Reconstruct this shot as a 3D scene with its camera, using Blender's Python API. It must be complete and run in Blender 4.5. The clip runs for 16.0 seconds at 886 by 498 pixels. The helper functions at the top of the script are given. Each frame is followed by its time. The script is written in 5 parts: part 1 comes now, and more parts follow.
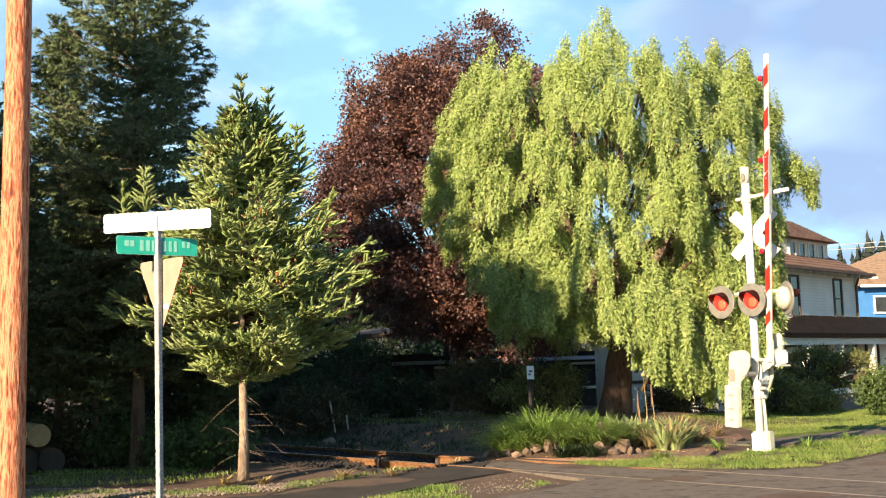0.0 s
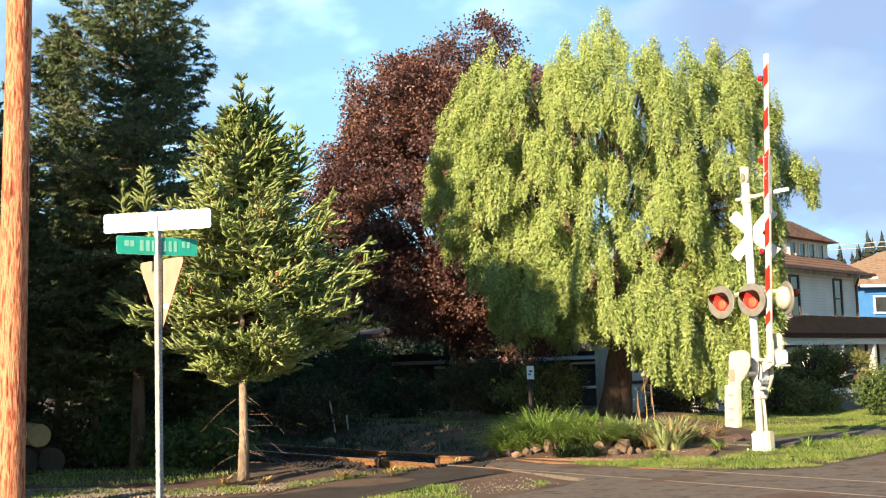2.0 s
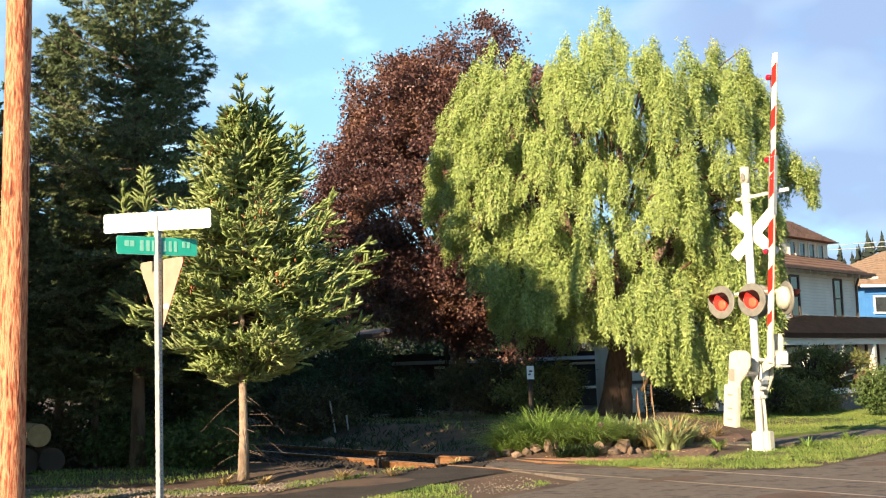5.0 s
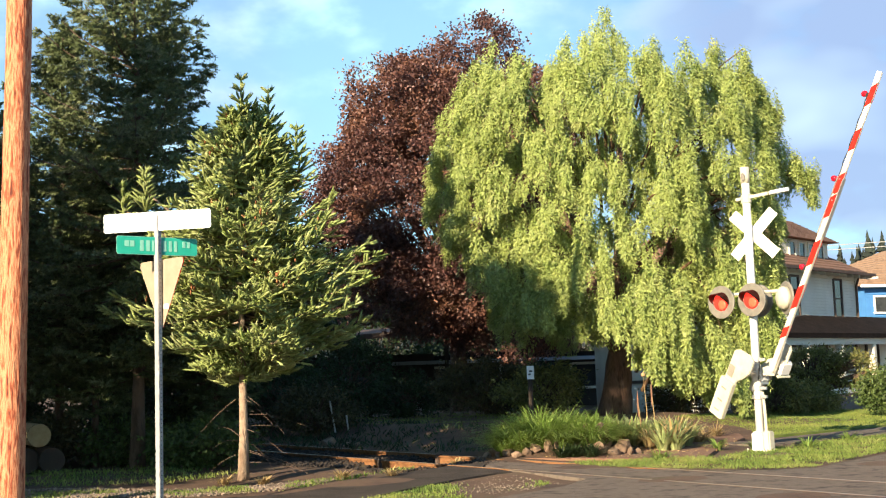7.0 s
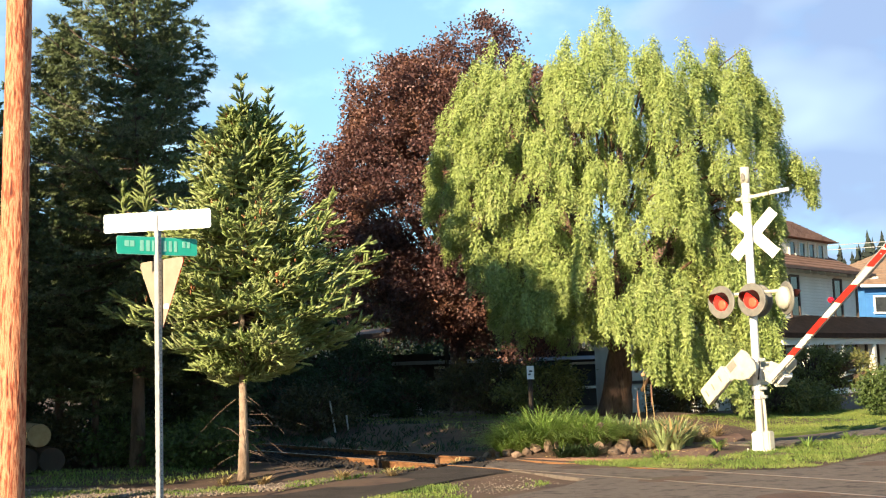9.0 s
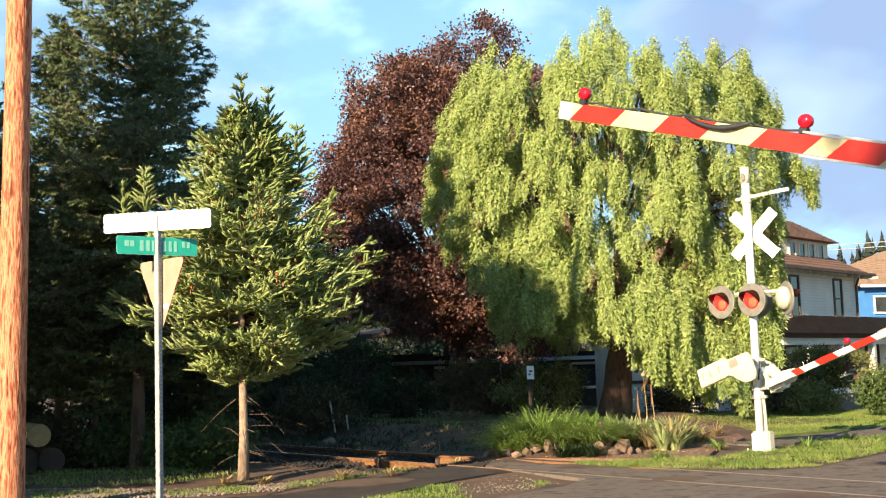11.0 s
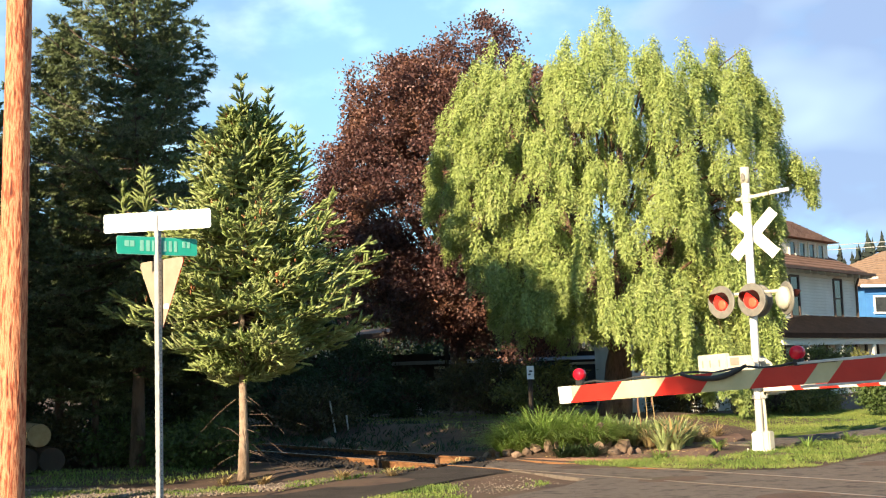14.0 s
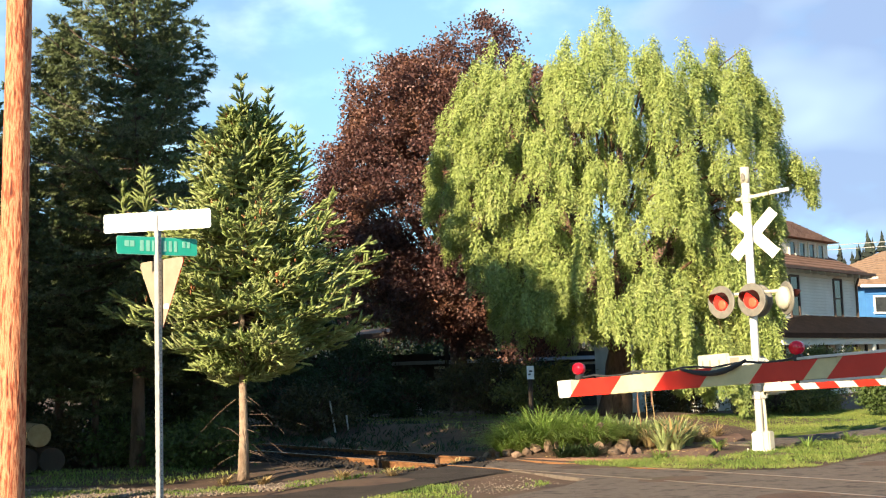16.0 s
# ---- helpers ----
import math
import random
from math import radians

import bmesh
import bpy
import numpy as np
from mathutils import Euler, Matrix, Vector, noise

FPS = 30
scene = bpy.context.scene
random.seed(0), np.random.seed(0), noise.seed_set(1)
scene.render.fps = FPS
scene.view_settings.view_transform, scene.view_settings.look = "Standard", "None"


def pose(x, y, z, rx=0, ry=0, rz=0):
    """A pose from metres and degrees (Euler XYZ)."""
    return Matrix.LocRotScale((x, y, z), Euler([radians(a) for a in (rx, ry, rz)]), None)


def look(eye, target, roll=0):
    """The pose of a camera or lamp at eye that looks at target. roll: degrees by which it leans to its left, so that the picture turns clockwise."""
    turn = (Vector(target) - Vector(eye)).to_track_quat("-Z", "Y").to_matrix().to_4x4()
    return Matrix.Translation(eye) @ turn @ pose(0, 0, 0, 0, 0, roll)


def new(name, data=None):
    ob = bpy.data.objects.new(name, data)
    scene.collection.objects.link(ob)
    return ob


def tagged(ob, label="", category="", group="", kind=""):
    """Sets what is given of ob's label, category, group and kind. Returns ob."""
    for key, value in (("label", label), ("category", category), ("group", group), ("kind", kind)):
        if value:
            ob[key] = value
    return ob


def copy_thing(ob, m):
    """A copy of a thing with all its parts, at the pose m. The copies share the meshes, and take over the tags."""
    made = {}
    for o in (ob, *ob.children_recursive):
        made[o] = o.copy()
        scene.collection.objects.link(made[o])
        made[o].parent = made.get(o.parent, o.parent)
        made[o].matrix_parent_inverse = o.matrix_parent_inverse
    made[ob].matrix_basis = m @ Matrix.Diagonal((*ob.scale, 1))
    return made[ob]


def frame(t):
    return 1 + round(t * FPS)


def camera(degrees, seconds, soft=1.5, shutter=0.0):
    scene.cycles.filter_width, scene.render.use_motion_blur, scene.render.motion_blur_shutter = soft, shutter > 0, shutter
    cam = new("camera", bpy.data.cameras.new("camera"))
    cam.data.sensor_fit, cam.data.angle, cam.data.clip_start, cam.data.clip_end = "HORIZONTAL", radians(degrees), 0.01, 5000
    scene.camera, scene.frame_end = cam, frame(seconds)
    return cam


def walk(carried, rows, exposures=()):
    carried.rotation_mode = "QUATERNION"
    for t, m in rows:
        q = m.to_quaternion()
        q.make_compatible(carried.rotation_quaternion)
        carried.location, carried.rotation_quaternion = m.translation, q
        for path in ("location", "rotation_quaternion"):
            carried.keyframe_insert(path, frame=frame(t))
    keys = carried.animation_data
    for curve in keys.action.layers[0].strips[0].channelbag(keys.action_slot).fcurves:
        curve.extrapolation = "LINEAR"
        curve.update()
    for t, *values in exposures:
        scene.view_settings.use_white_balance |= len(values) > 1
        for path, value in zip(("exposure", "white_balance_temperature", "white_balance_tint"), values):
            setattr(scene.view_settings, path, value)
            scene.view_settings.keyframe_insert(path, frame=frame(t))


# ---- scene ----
cam = camera(41.0, 16.0, soft=1.15)
STAND = look((0, 0, 1.45), (0, 20, 1.45 + 20 * 0.10443), roll=-1.9)
walk(cam, [(0, STAND), (16, STAND)], exposures=[(0, 1.32), (16, 1.32)])

# ---- daylight: low sun from behind the camera's left shoulder ----
SUN_DIR = Vector((0.54, 0.842, -0.37)).normalized()
world = bpy.data.worlds.new("sky")
scene.world = world
world.use_nodes = True
wn, wl = world.node_tree.nodes, world.node_tree.links
sky = wn.new("ShaderNodeTexSky")
sky.sky_type = "NISHITA"
sky.sun_disc = False
sky.sun_elevation = math.asin(-SUN_DIR.z)
sky.sun_rotation = math.atan2(-SUN_DIR.x, -SUN_DIR.y)
sky.air_density, sky.dust_density, sky.ozone_density = 1.0, 0.25, 3.0
grade = wn.new("ShaderNodeMix")
grade.data_type, grade.blend_type = "RGBA", "MULTIPLY"
grade.inputs[0].default_value = 1.0
grade.inputs[7].default_value = (0.78, 0.97, 1.0, 1)
wl.new(sky.outputs[0], grade.inputs[6])
wl.new(grade.outputs[2], wn["Background"].inputs[0])
wn["Background"].inputs[1].default_value = 0.08
sun_data = bpy.data.lights.new("sun", "SUN")
sun_data.energy, sun_data.angle, sun_data.color = 5.0, radians(0.6), (1.0, 0.82, 0.58)
sun = new("sun", sun_data)
sun.matrix_world = look((0, 0, 0), SUN_DIR)


# ---- materials ----
def mat(name, colours, rough=0.7, metal=0.0, scale=8.0, bump=0.0, detail=6.0, fine=0.0, stretch=(1, 1, 1), vary=0.0,
        through_light=0.0, emit=0.0, spec=0.5, coords="Object"):
    """Node material: two or three colours mixed by noise at two scales, with relief and per-piece variation."""
    m = bpy.data.materials.new(name)
    m.use_nodes = True
    n, l = m.node_tree.nodes, m.node_tree.links
    b = n["Principled BSDF"]
    b.inputs["Roughness"].default_value = rough
    b.inputs["Metallic"].default_value = metal
    b.inputs["Specular IOR Level"].default_value = spec
    tc, mp, nz, cr = (n.new("ShaderNode" + k) for k in ("TexCoord", "Mapping", "TexNoise", "ValToRGB"))
    mp.inputs["Scale"].default_value = stretch
    l.new(tc.outputs[coords], mp.inputs[0])
    l.new(mp.outputs[0], nz.inputs[0])
    nz.inputs["Scale"].default_value = scale
    nz.inputs["Detail"].default_value = detail
    nz.inputs["Roughness"].default_value = 0.65
    el = cr.color_ramp.elements
    el[0].position, el[1].position = 0.34, 0.68
    el[0].color, el[1].color = (*colours[0], 1), (*colours[-1], 1)
    for k, c in enumerate(colours[1:-1]):
        e = el.new(0.34 + 0.34 * (k + 1) / (len(colours) - 1))
        e.color = (*c, 1)
    l.new(nz.outputs[0], cr.inputs[0])
    col = cr.outputs[0]
    if vary:
        geo, mr, hs = (n.new("ShaderNode" + k) for k in ("NewGeometry", "MapRange", "HueSaturation"))
        mr.inputs["To Min"].default_value, mr.inputs["To Max"].default_value = 1 - vary, 1 + vary
        l.new(geo.outputs["Random Per Island"], mr.inputs[0])
        l.new(mr.outputs[0], hs.inputs["Value"])
        l.new(col, hs.inputs["Color"])
        col = hs.outputs[0]
    l.new(col, b.inputs["Base Color"])
    if bump:
        bp, nb = n.new("ShaderNodeBump"), n.new("ShaderNodeTexNoise")
        nb.inputs["Scale"].default_value = fine or scale * 4
        nb.inputs["Detail"].default_value = 4
        l.new(mp.outputs[0], nb.inputs[0])
        l.new(nb.outputs[0], bp.inputs["Height"])
        bp.inputs["Strength"].default_value = min(1.0, bump)
        bp.inputs["Distance"].default_value = 0.02
        l.new(bp.outputs[0], b.inputs["Normal"])
    if emit:
        b.inputs["Emission Color"].default_value = (*colours[0], 1)
        b.inputs["Emission Strength"].default_value = emit
    if through_light:
        tr, mx = n.new("ShaderNodeBsdfTranslucent"), n.new("ShaderNodeMixShader")
        l.new(col, tr.inputs[0])
        mx.inputs[0].default_value = through_light
        l.new(b.outputs[0], mx.inputs[1])
        l.new(tr.outputs[0], mx.inputs[2])
        l.new(mx.outputs[0], n["Material Output"].inputs[0])
    return m


M = {}
M["ground"] = mat("earth_and_litter", [(0.055, 0.03, 0.018), (0.12, 0.066, 0.038), (0.08, 0.062, 0.027)], 0.95, scale=0.9, bump=0.8, fine=14, detail=9)
M["asphalt"] = mat("worn_asphalt", [(0.07, 0.056, 0.046), (0.185, 0.148, 0.118), (0.11, 0.087, 0.069)], 0.97, scale=3.0, bump=1.0, fine=45, detail=12, spec=0.15)
M["path"] = mat("old_asphalt_path", [(0.045, 0.036, 0.03), (0.082, 0.066, 0.054)], 0.97, scale=1.8, bump=0.7, fine=45, detail=12, spec=0.15)
# ballast colour taken near black, so it carries the shade on the line
M["ballast"] = mat("ballast_with_shade", [(0.02, 0.015, 0.012), (0.05, 0.038, 0.03)], 0.95, scale=9, bump=1.0, fine=30)
M["gravel"] = mat("gravel", [(0.1, 0.07, 0.05), (0.25, 0.19, 0.14), (0.15, 0.11, 0.08)], 0.9, scale=3, bump=0.3, vary=0.45)
M["rust"] = mat("rusted_steel", [(0.16, 0.065, 0.025), (0.28, 0.13, 0.05), (0.10, 0.045, 0.02)], 0.75, 0.2, scale=6, bump=0.4)
M["rail_top"] = mat("worn_rail_top", [(0.26, 0.2, 0.15), (0.36, 0.29, 0.23)], 0.45, 0.6, scale=4)
M["grass"] = mat("grass_blades", [(0.095, 0.155, 0.026), (0.18, 0.24, 0.045), (0.3, 0.3, 0.09)], 0.7, scale=1.3, vary=0.35, through_light=0.3)
M["lawn"] = mat("lawn_blades", [(0.1, 0.16, 0.026), (0.2, 0.25, 0.048), (0.26, 0.28, 0.07)], 0.75, scale=0.7, vary=0.3, through_light=0.3)
M["iris"] = mat("green_strap_leaves", [(0.13, 0.22, 0.035), (0.27, 0.37, 0.075), (0.42, 0.47, 0.16)], 0.55, scale=2.2, vary=0.35, through_light=0.35)
M["iris_pale"] = mat("pale_floppy_iris_leaves", [(0.24, 0.3, 0.1), (0.42, 0.46, 0.2), (0.56, 0.54, 0.29)], 0.55, scale=3, vary=0.35, through_light=0.35)
M["dry"] = mat("dry_straw_leaves", [(0.32, 0.22, 0.09), (0.42, 0.31, 0.14), (0.2, 0.1, 0.05)], 0.8, scale=3, vary=0.35, through_light=0.25)
M["rock"] = mat("fieldstone", [(0.09, 0.055, 0.036), (0.22, 0.145, 0.095), (0.05, 0.033, 0.024)], 0.9, scale=4, bump=0.7, vary=0.3)
M["bark"] = mat("bark", [(0.06, 0.036, 0.024), (0.13, 0.085, 0.06), (0.04, 0.026, 0.018)], 0.95, scale=5, bump=1.0, fine=22, stretch=(1, 1, 0.3))
M["bark_pale"] = mat("pale_spruce_bark", [(0.2, 0.13, 0.085), (0.36, 0.26, 0.18), (0.13, 0.085, 0.055)], 0.95, scale=7, bump=0.9, fine=26, stretch=(1, 1, 0.5))
M["needles_dark"] = mat("dark_fir_needles", [(0.045, 0.068, 0.02), (0.1, 0.13, 0.045), (0.22, 0.235, 0.12)], 0.6, scale=1.2, vary=0.4, through_light=0.12)
M["needles"] = mat("spruce_needles", [(0.16, 0.22, 0.05), (0.34, 0.4, 0.13), (0.49, 0.52, 0.25)], 0.55, scale=1.4, vary=0.35, through_light=0.28)
M["cone"] = mat("spruce_cones", [(0.24, 0.09, 0.03), (0.36, 0.16, 0.06)], 0.8, scale=20)
M["willow"] = mat("willow_leaves", [(0.22, 0.29, 0.07), (0.37, 0.425, 0.125), (0.3, 0.37, 0.1), (0.45, 0.475, 0.17)], 0.55, scale=0.9, vary=0.25, through_light=0.27)
M["bark_red"] = mat("furrowed_red_bark", [(0.09, 0.055, 0.038), (0.22, 0.125, 0.085), (0.05, 0.03, 0.022)], 0.95, scale=9, bump=1.0, fine=20, stretch=(1, 1, 0.16), detail=10)
M["willow_twig"] = mat("willow_twigs", [(0.1, 0.055, 0.025), (0.16, 0.09, 0.04)], 0.85, scale=4)
M["beech"] = mat("copper_beech_leaves", [(0.075, 0.034, 0.032), (0.14, 0.064, 0.05), (0.26, 0.125, 0.07)], 0.5, scale=0.6, vary=0.45, through_light=0.2)
# darker than the leaves themselves: deep shade is put into this colour
M["shrub"] = mat("shade_dark_shrub_leaves", [(0.016, 0.032, 0.01), (0.04, 0.07, 0.018)], 0.6, scale=1.5, vary=0.4, through_light=0.2)
M["shrub_brown"] = mat("autumn_shrub_leaves", [(0.035, 0.035, 0.014), (0.08, 0.075, 0.025), (0.12, 0.07, 0.03)], 0.6, scale=1.2, vary=0.4, through_light=0.2)
M["shrub_olive"] = mat("olive_shrub_leaves", [(0.1, 0.105, 0.03), (0.2, 0.2, 0.055), (0.28, 0.22, 0.07)], 0.6, scale=1.2, vary=0.4, through_light=0.25)
M["hedge"] = mat("hedge_leaves", [(0.05, 0.088, 0.02), (0.11, 0.15, 0.036)], 0.6, scale=1.5, vary=0.4, through_light=0.2)
M["pole"] = mat("creosoted_pole_wood", [(0.1, 0.022, 0.012), (0.36, 0.085, 0.034), (0.64, 0.29, 0.15), (0.4, 0.1, 0.04), (0.14, 0.03, 0.015)], 0.85, scale=22, bump=1.0, fine=34, stretch=(1, 1, 0.13), detail=14)
M["galv"] = mat("galvanised_steel", [(0.5, 0.49, 0.47), (0.64, 0.62, 0.59)], 0.5, 0.7, scale=12, bump=0.1)
M["post_steel"] = mat("weathered_galvanised_post", [(0.3, 0.3, 0.31), (0.42, 0.41, 0.4)], 0.6, 0.4, scale=10, bump=0.1)
M["alu"] = mat("bare_aluminium_back", [(0.34, 0.27, 0.19), (0.4, 0.33, 0.24)], 0.6, 0.1, scale=5, bump=0.05)
M["green"] = mat("green_sign_sheeting", [(0.02, 0.38, 0.27), (0.03, 0.45, 0.33)], 0.35, scale=4)
# near-white colour stands in for sun glare on a green blade
M["sheeting"] = mat("green_sheeting_glare", [(0.55, 0.62, 0.6), (0.7, 0.75, 0.74)], 0.25, 0.1, scale=4)
M["white"] = mat("white_paint", [(0.72, 0.7, 0.66), (0.8, 0.79, 0.76)], 0.45, scale=6, bump=0.05)
M["cream"] = mat("aged_white_paint", [(0.5, 0.46, 0.35), (0.62, 0.58, 0.46)], 0.5, scale=5, bump=0.08)
M["red"] = mat("red_reflective_stripe", [(0.52, 0.02, 0.012), (0.6, 0.032, 0.018)], 0.4, scale=5)
M["black"] = mat("black_paint", [(0.02, 0.02, 0.02), (0.035, 0.034, 0.033)], 0.6, scale=8)
M["disc"] = mat("weathered_black_disc", [(0.15, 0.14, 0.115), (0.24, 0.22, 0.18)], 0.5, scale=7)
M["lens"] = mat("red_signal_lens", [(0.75, 0.02, 0.012), (0.85, 0.03, 0.02)], 0.12, scale=20, emit=1.4)
M["glow"] = mat("lit_signal_bulb", [(1.0, 0.06, 0.028), (1.0, 0.1, 0.04)], 0.3, scale=20, emit=1.1)
M["arm_lens"] = mat("red_arm_lamp", [(0.5, 0.008, 0.02), (0.62, 0.012, 0.03)], 0.15, scale=20, emit=0.05)
M["arm_white"] = mat("yellowed_arm_sheeting", [(0.5, 0.44, 0.24), (0.62, 0.54, 0.31)], 0.55, scale=5, bump=0.05)
M["arm_clean"] = mat("chalky_arm_white", [(0.6, 0.56, 0.46), (0.7, 0.67, 0.57)], 0.55, scale=5, bump=0.05)
# reddish base colour holds the lens light falling on a black hood
M["hood"] = mat("red_lit_black_hood", [(0.1, 0.028, 0.022), (0.14, 0.035, 0.028)], 0.5, scale=8)
M["bar"] = mat("faded_lettering", [(0.26, 0.23, 0.18), (0.32, 0.29, 0.23)], 0.6, scale=9)
M["letter"] = mat("sign_lettering", [(0.22, 0.56, 0.43), (0.3, 0.6, 0.48)], 0.4, scale=9)
M["siding"] = mat("white_lap_siding", [(0.72, 0.66, 0.55), (0.82, 0.77, 0.66)], 0.6, scale=1.2, vary=0.06)
M["trim"] = mat("cream_trim", [(0.66, 0.62, 0.5), (0.72, 0.68, 0.57)], 0.6, scale=2)
M["roof"] = mat("brown_shingles", [(0.13, 0.065, 0.04), (0.21, 0.11, 0.07), (0.16, 0.085, 0.055)], 0.95, scale=1.6, bump=0.8, fine=9, vary=0.2)
M["roof_tan"] = mat("tan_shingles", [(0.2, 0.12, 0.07), (0.32, 0.2, 0.12), (0.25, 0.155, 0.09)], 0.95, scale=2.5, bump=0.8, fine=9, vary=0.25)
M["roof_dark"] = mat("dark_shingles", [(0.012, 0.009, 0.008), (0.026, 0.019, 0.016)], 0.98, scale=2, bump=0.8, fine=9, vary=0.2, spec=0.08)
M["fascia"] = mat("dark_brown_wood", [(0.07, 0.045, 0.035), (0.11, 0.075, 0.055)], 0.8, scale=3)
M["blue"] = mat("blue_siding", [(0.06, 0.2, 0.46), (0.08, 0.25, 0.52)], 0.6, scale=1.5)
M["glass"] = mat("window_glass", [(0.012, 0.014, 0.016), (0.05, 0.05, 0.05)], 0.18, scale=1.2, spec=0.5)
M["grey_metal"] = mat("grey_metal_roof", [(0.3, 0.31, 0.33), (0.42, 0.43, 0.45)], 0.5, 0.3, scale=2)
M["brown_wall"] = mat("weathered_brown_boards", [(0.03, 0.02, 0.014), (0.055, 0.038, 0.026)], 0.85, scale=3, stretch=(1, 1, 0.2))
M["log"] = mat("cut_log_face", [(0.3, 0.2, 0.09), (0.42, 0.3, 0.15)], 0.85, scale=6)
M["soil"] = mat("bark_mulch", [(0.11, 0.05, 0.03), (0.22, 0.115, 0.07), (0.15, 0.085, 0.055)], 0.95, scale=5, bump=0.9, fine=25)
M["far"] = mat("far_fir_wood", [(0.016, 0.024, 0.016), (0.032, 0.042, 0.028)], 0.9, scale=0.3, vary=0.3)
M["wire"] = mat("cable", [(0.3, 0.29, 0.27), (0.36, 0.35, 0.33)], 0.6, scale=3)


# ---- mesh helpers ----
def link(name, bm, material, parent=None, label="", smooth=False):
    me = bpy.data.meshes.new(name)
    bm.to_mesh(me)
    bm.free()
    me.materials.append(material)
    if smooth:
        for p in me.polygons:
            p.use_smooth = True
    ob = new(name, me)
    if parent is not None:
        ob.parent = parent
    if label:
        tagged(ob, label)
    return ob


def part(name, bm, material, parent, label="", smooth=False):
    return link(name, bm, material, parent, label, smooth)


def thing(name, m, label, category, group="", kind=""):
    ob = new(name)
    ob.empty_display_size = 0.2
    ob.matrix_world = m
    return tagged(ob, label, category, group, kind)


def box(cx, cy, cz, sx, sy, sz, m=None, bevel=0.0):
    bm = bmesh.new()
    bmesh.ops.create_cube(bm, size=1, matrix=Matrix.Translation((cx, cy, cz)) @ Matrix.Diagonal((sx, sy, sz, 1)))
    if bevel:
        bmesh.ops.bevel(bm, geom=bm.edges[:], offset=bevel, segments=2, affect="EDGES")
    if m is not None:
        bm.transform(m)
    return bm


def join(*bms):
    out = bms[0]
    for b in bms[1:]:
        me = bpy.data.meshes.new("tmp")
        b.to_mesh(me)
        b.free()
        out.from_mesh(me)
        bpy.data.meshes.remove(me)
    return out


def tube(points, radii, seg=10, cap=True):
    """A tapered tube along a line of points."""
    bm = bmesh.new()
    pts = [Vector(p) for p in points]
    rings = []
    ref = Vector((0.31, 0.17, 0.93))
    for i, p in enumerate(pts):
        d = (pts[min(i + 1, len(pts) - 1)] - pts[max(i - 1, 0)]).normalized()
        if abs(d.dot(ref)) > 0.97:
            ref = Vector((1, 0.1, 0))
        a = d.cross(ref).normalized()
        b = d.cross(a)
        rings.append([bm.verts.new(p + (a * math.cos(k * math.tau / seg) + b * math.sin(k * math.tau / seg)) * radii[i]) for k in range(seg)])
    for r0, r1 in zip(rings, rings[1:]):
        for k in range(seg):
            bm.faces.new((r0[k], r0[(k + 1) % seg], r1[(k + 1) % seg], r1[k]))
    if cap:
        bm.faces.new(rings[0][::-1])
        bm.faces.new(rings[-1])
    bmesh.ops.recalc_face_normals(bm, faces=bm.faces[:])
    return bm


def lathe(profile, m=None, seg=24):
    """Turned shape round the z axis from (radius, height) pairs."""
    bm = bmesh.new()
    rings = [[bm.verts.new((r * math.cos(k * math.tau / seg), r * math.sin(k * math.tau / seg), z)) for k in range(seg)] for r, z in profile]
    for r0, r1 in zip(rings, rings[1:]):
        for k in range(seg):
            bm.faces.new((r0[k], r0[(k + 1) % seg], r1[(k + 1) % seg], r1[k]))
    bm.faces.new(rings[0][::-1])
    bm.faces.new(rings[-1])
    bmesh.ops.recalc_face_normals(bm, faces=bm.faces[:])
    if m is not None:
        bm.transform(m)
    return bm


def plate(outline, depth, m=None, bevel=0.0):
    """A flat outline in x and z, with thickness along y."""
    bm = bmesh.new()
    f = bm.faces.new([bm.verts.new((x, -depth / 2, z)) for x, z in outline])
    r = bmesh.ops.extrude_face_region(bm, geom=[f])
    bmesh.ops.translate(bm, vec=(0, depth, 0), verts=[v for v in r["geom"] if isinstance(v, bmesh.types.BMVert)])
    bmesh.ops.recalc_face_normals(bm, faces=bm.faces[:])
    if bevel:
        bmesh.ops.bevel(bm, geom=bm.edges[:], offset=bevel, segments=2, affect="EDGES")
    if m is not None:
        bm.transform(m)
    return bm


def slab(outline, z0, z1, m=None):
    """A flat outline in x and y, with thickness from z0 up to z1."""
    bm = bmesh.new()
    f = bm.faces.new([bm.verts.new((x, y, z0)) for x, y in outline])
    r = bmesh.ops.extrude_face_region(bm, geom=[f])
    bmesh.ops.translate(bm, vec=(0, 0, z1 - z0), verts=[v for v in r["geom"] if isinstance(v, bmesh.types.BMVert)])
    bmesh.ops.recalc_face_normals(bm, faces=bm.faces[:])
    if m is not None:
        bm.transform(m)
    return bm


def cloud_mesh(name, verts, faces, material, parent=None, label=""):
    """One mesh of many loose small faces, from numpy arrays."""
    me = bpy.data.meshes.new(name)
    nv, nf, k = len(verts), len(faces), faces.shape[1]
    me.vertices.add(nv)
    me.vertices.foreach_set("co", np.ascontiguousarray(verts, dtype=np.float32).ravel())
    me.loops.add(nf * k)
    me.loops.foreach_set("vertex_index", np.ascontiguousarray(faces, dtype=np.int32).ravel())
    me.polygons.add(nf)
    me.polygons.foreach_set("loop_start", np.arange(0, nf * k, k, dtype=np.int32))
    me.update(calc_edges=True)
    me.materials.append(material)
    ob = new(name, me)
    if parent is not None:
        ob.parent = parent
    if label:
        tagged(ob, label)
    return ob


def unit(a):
    return a / (np.linalg.norm(a, axis=-1, keepdims=True) + 1e-9)


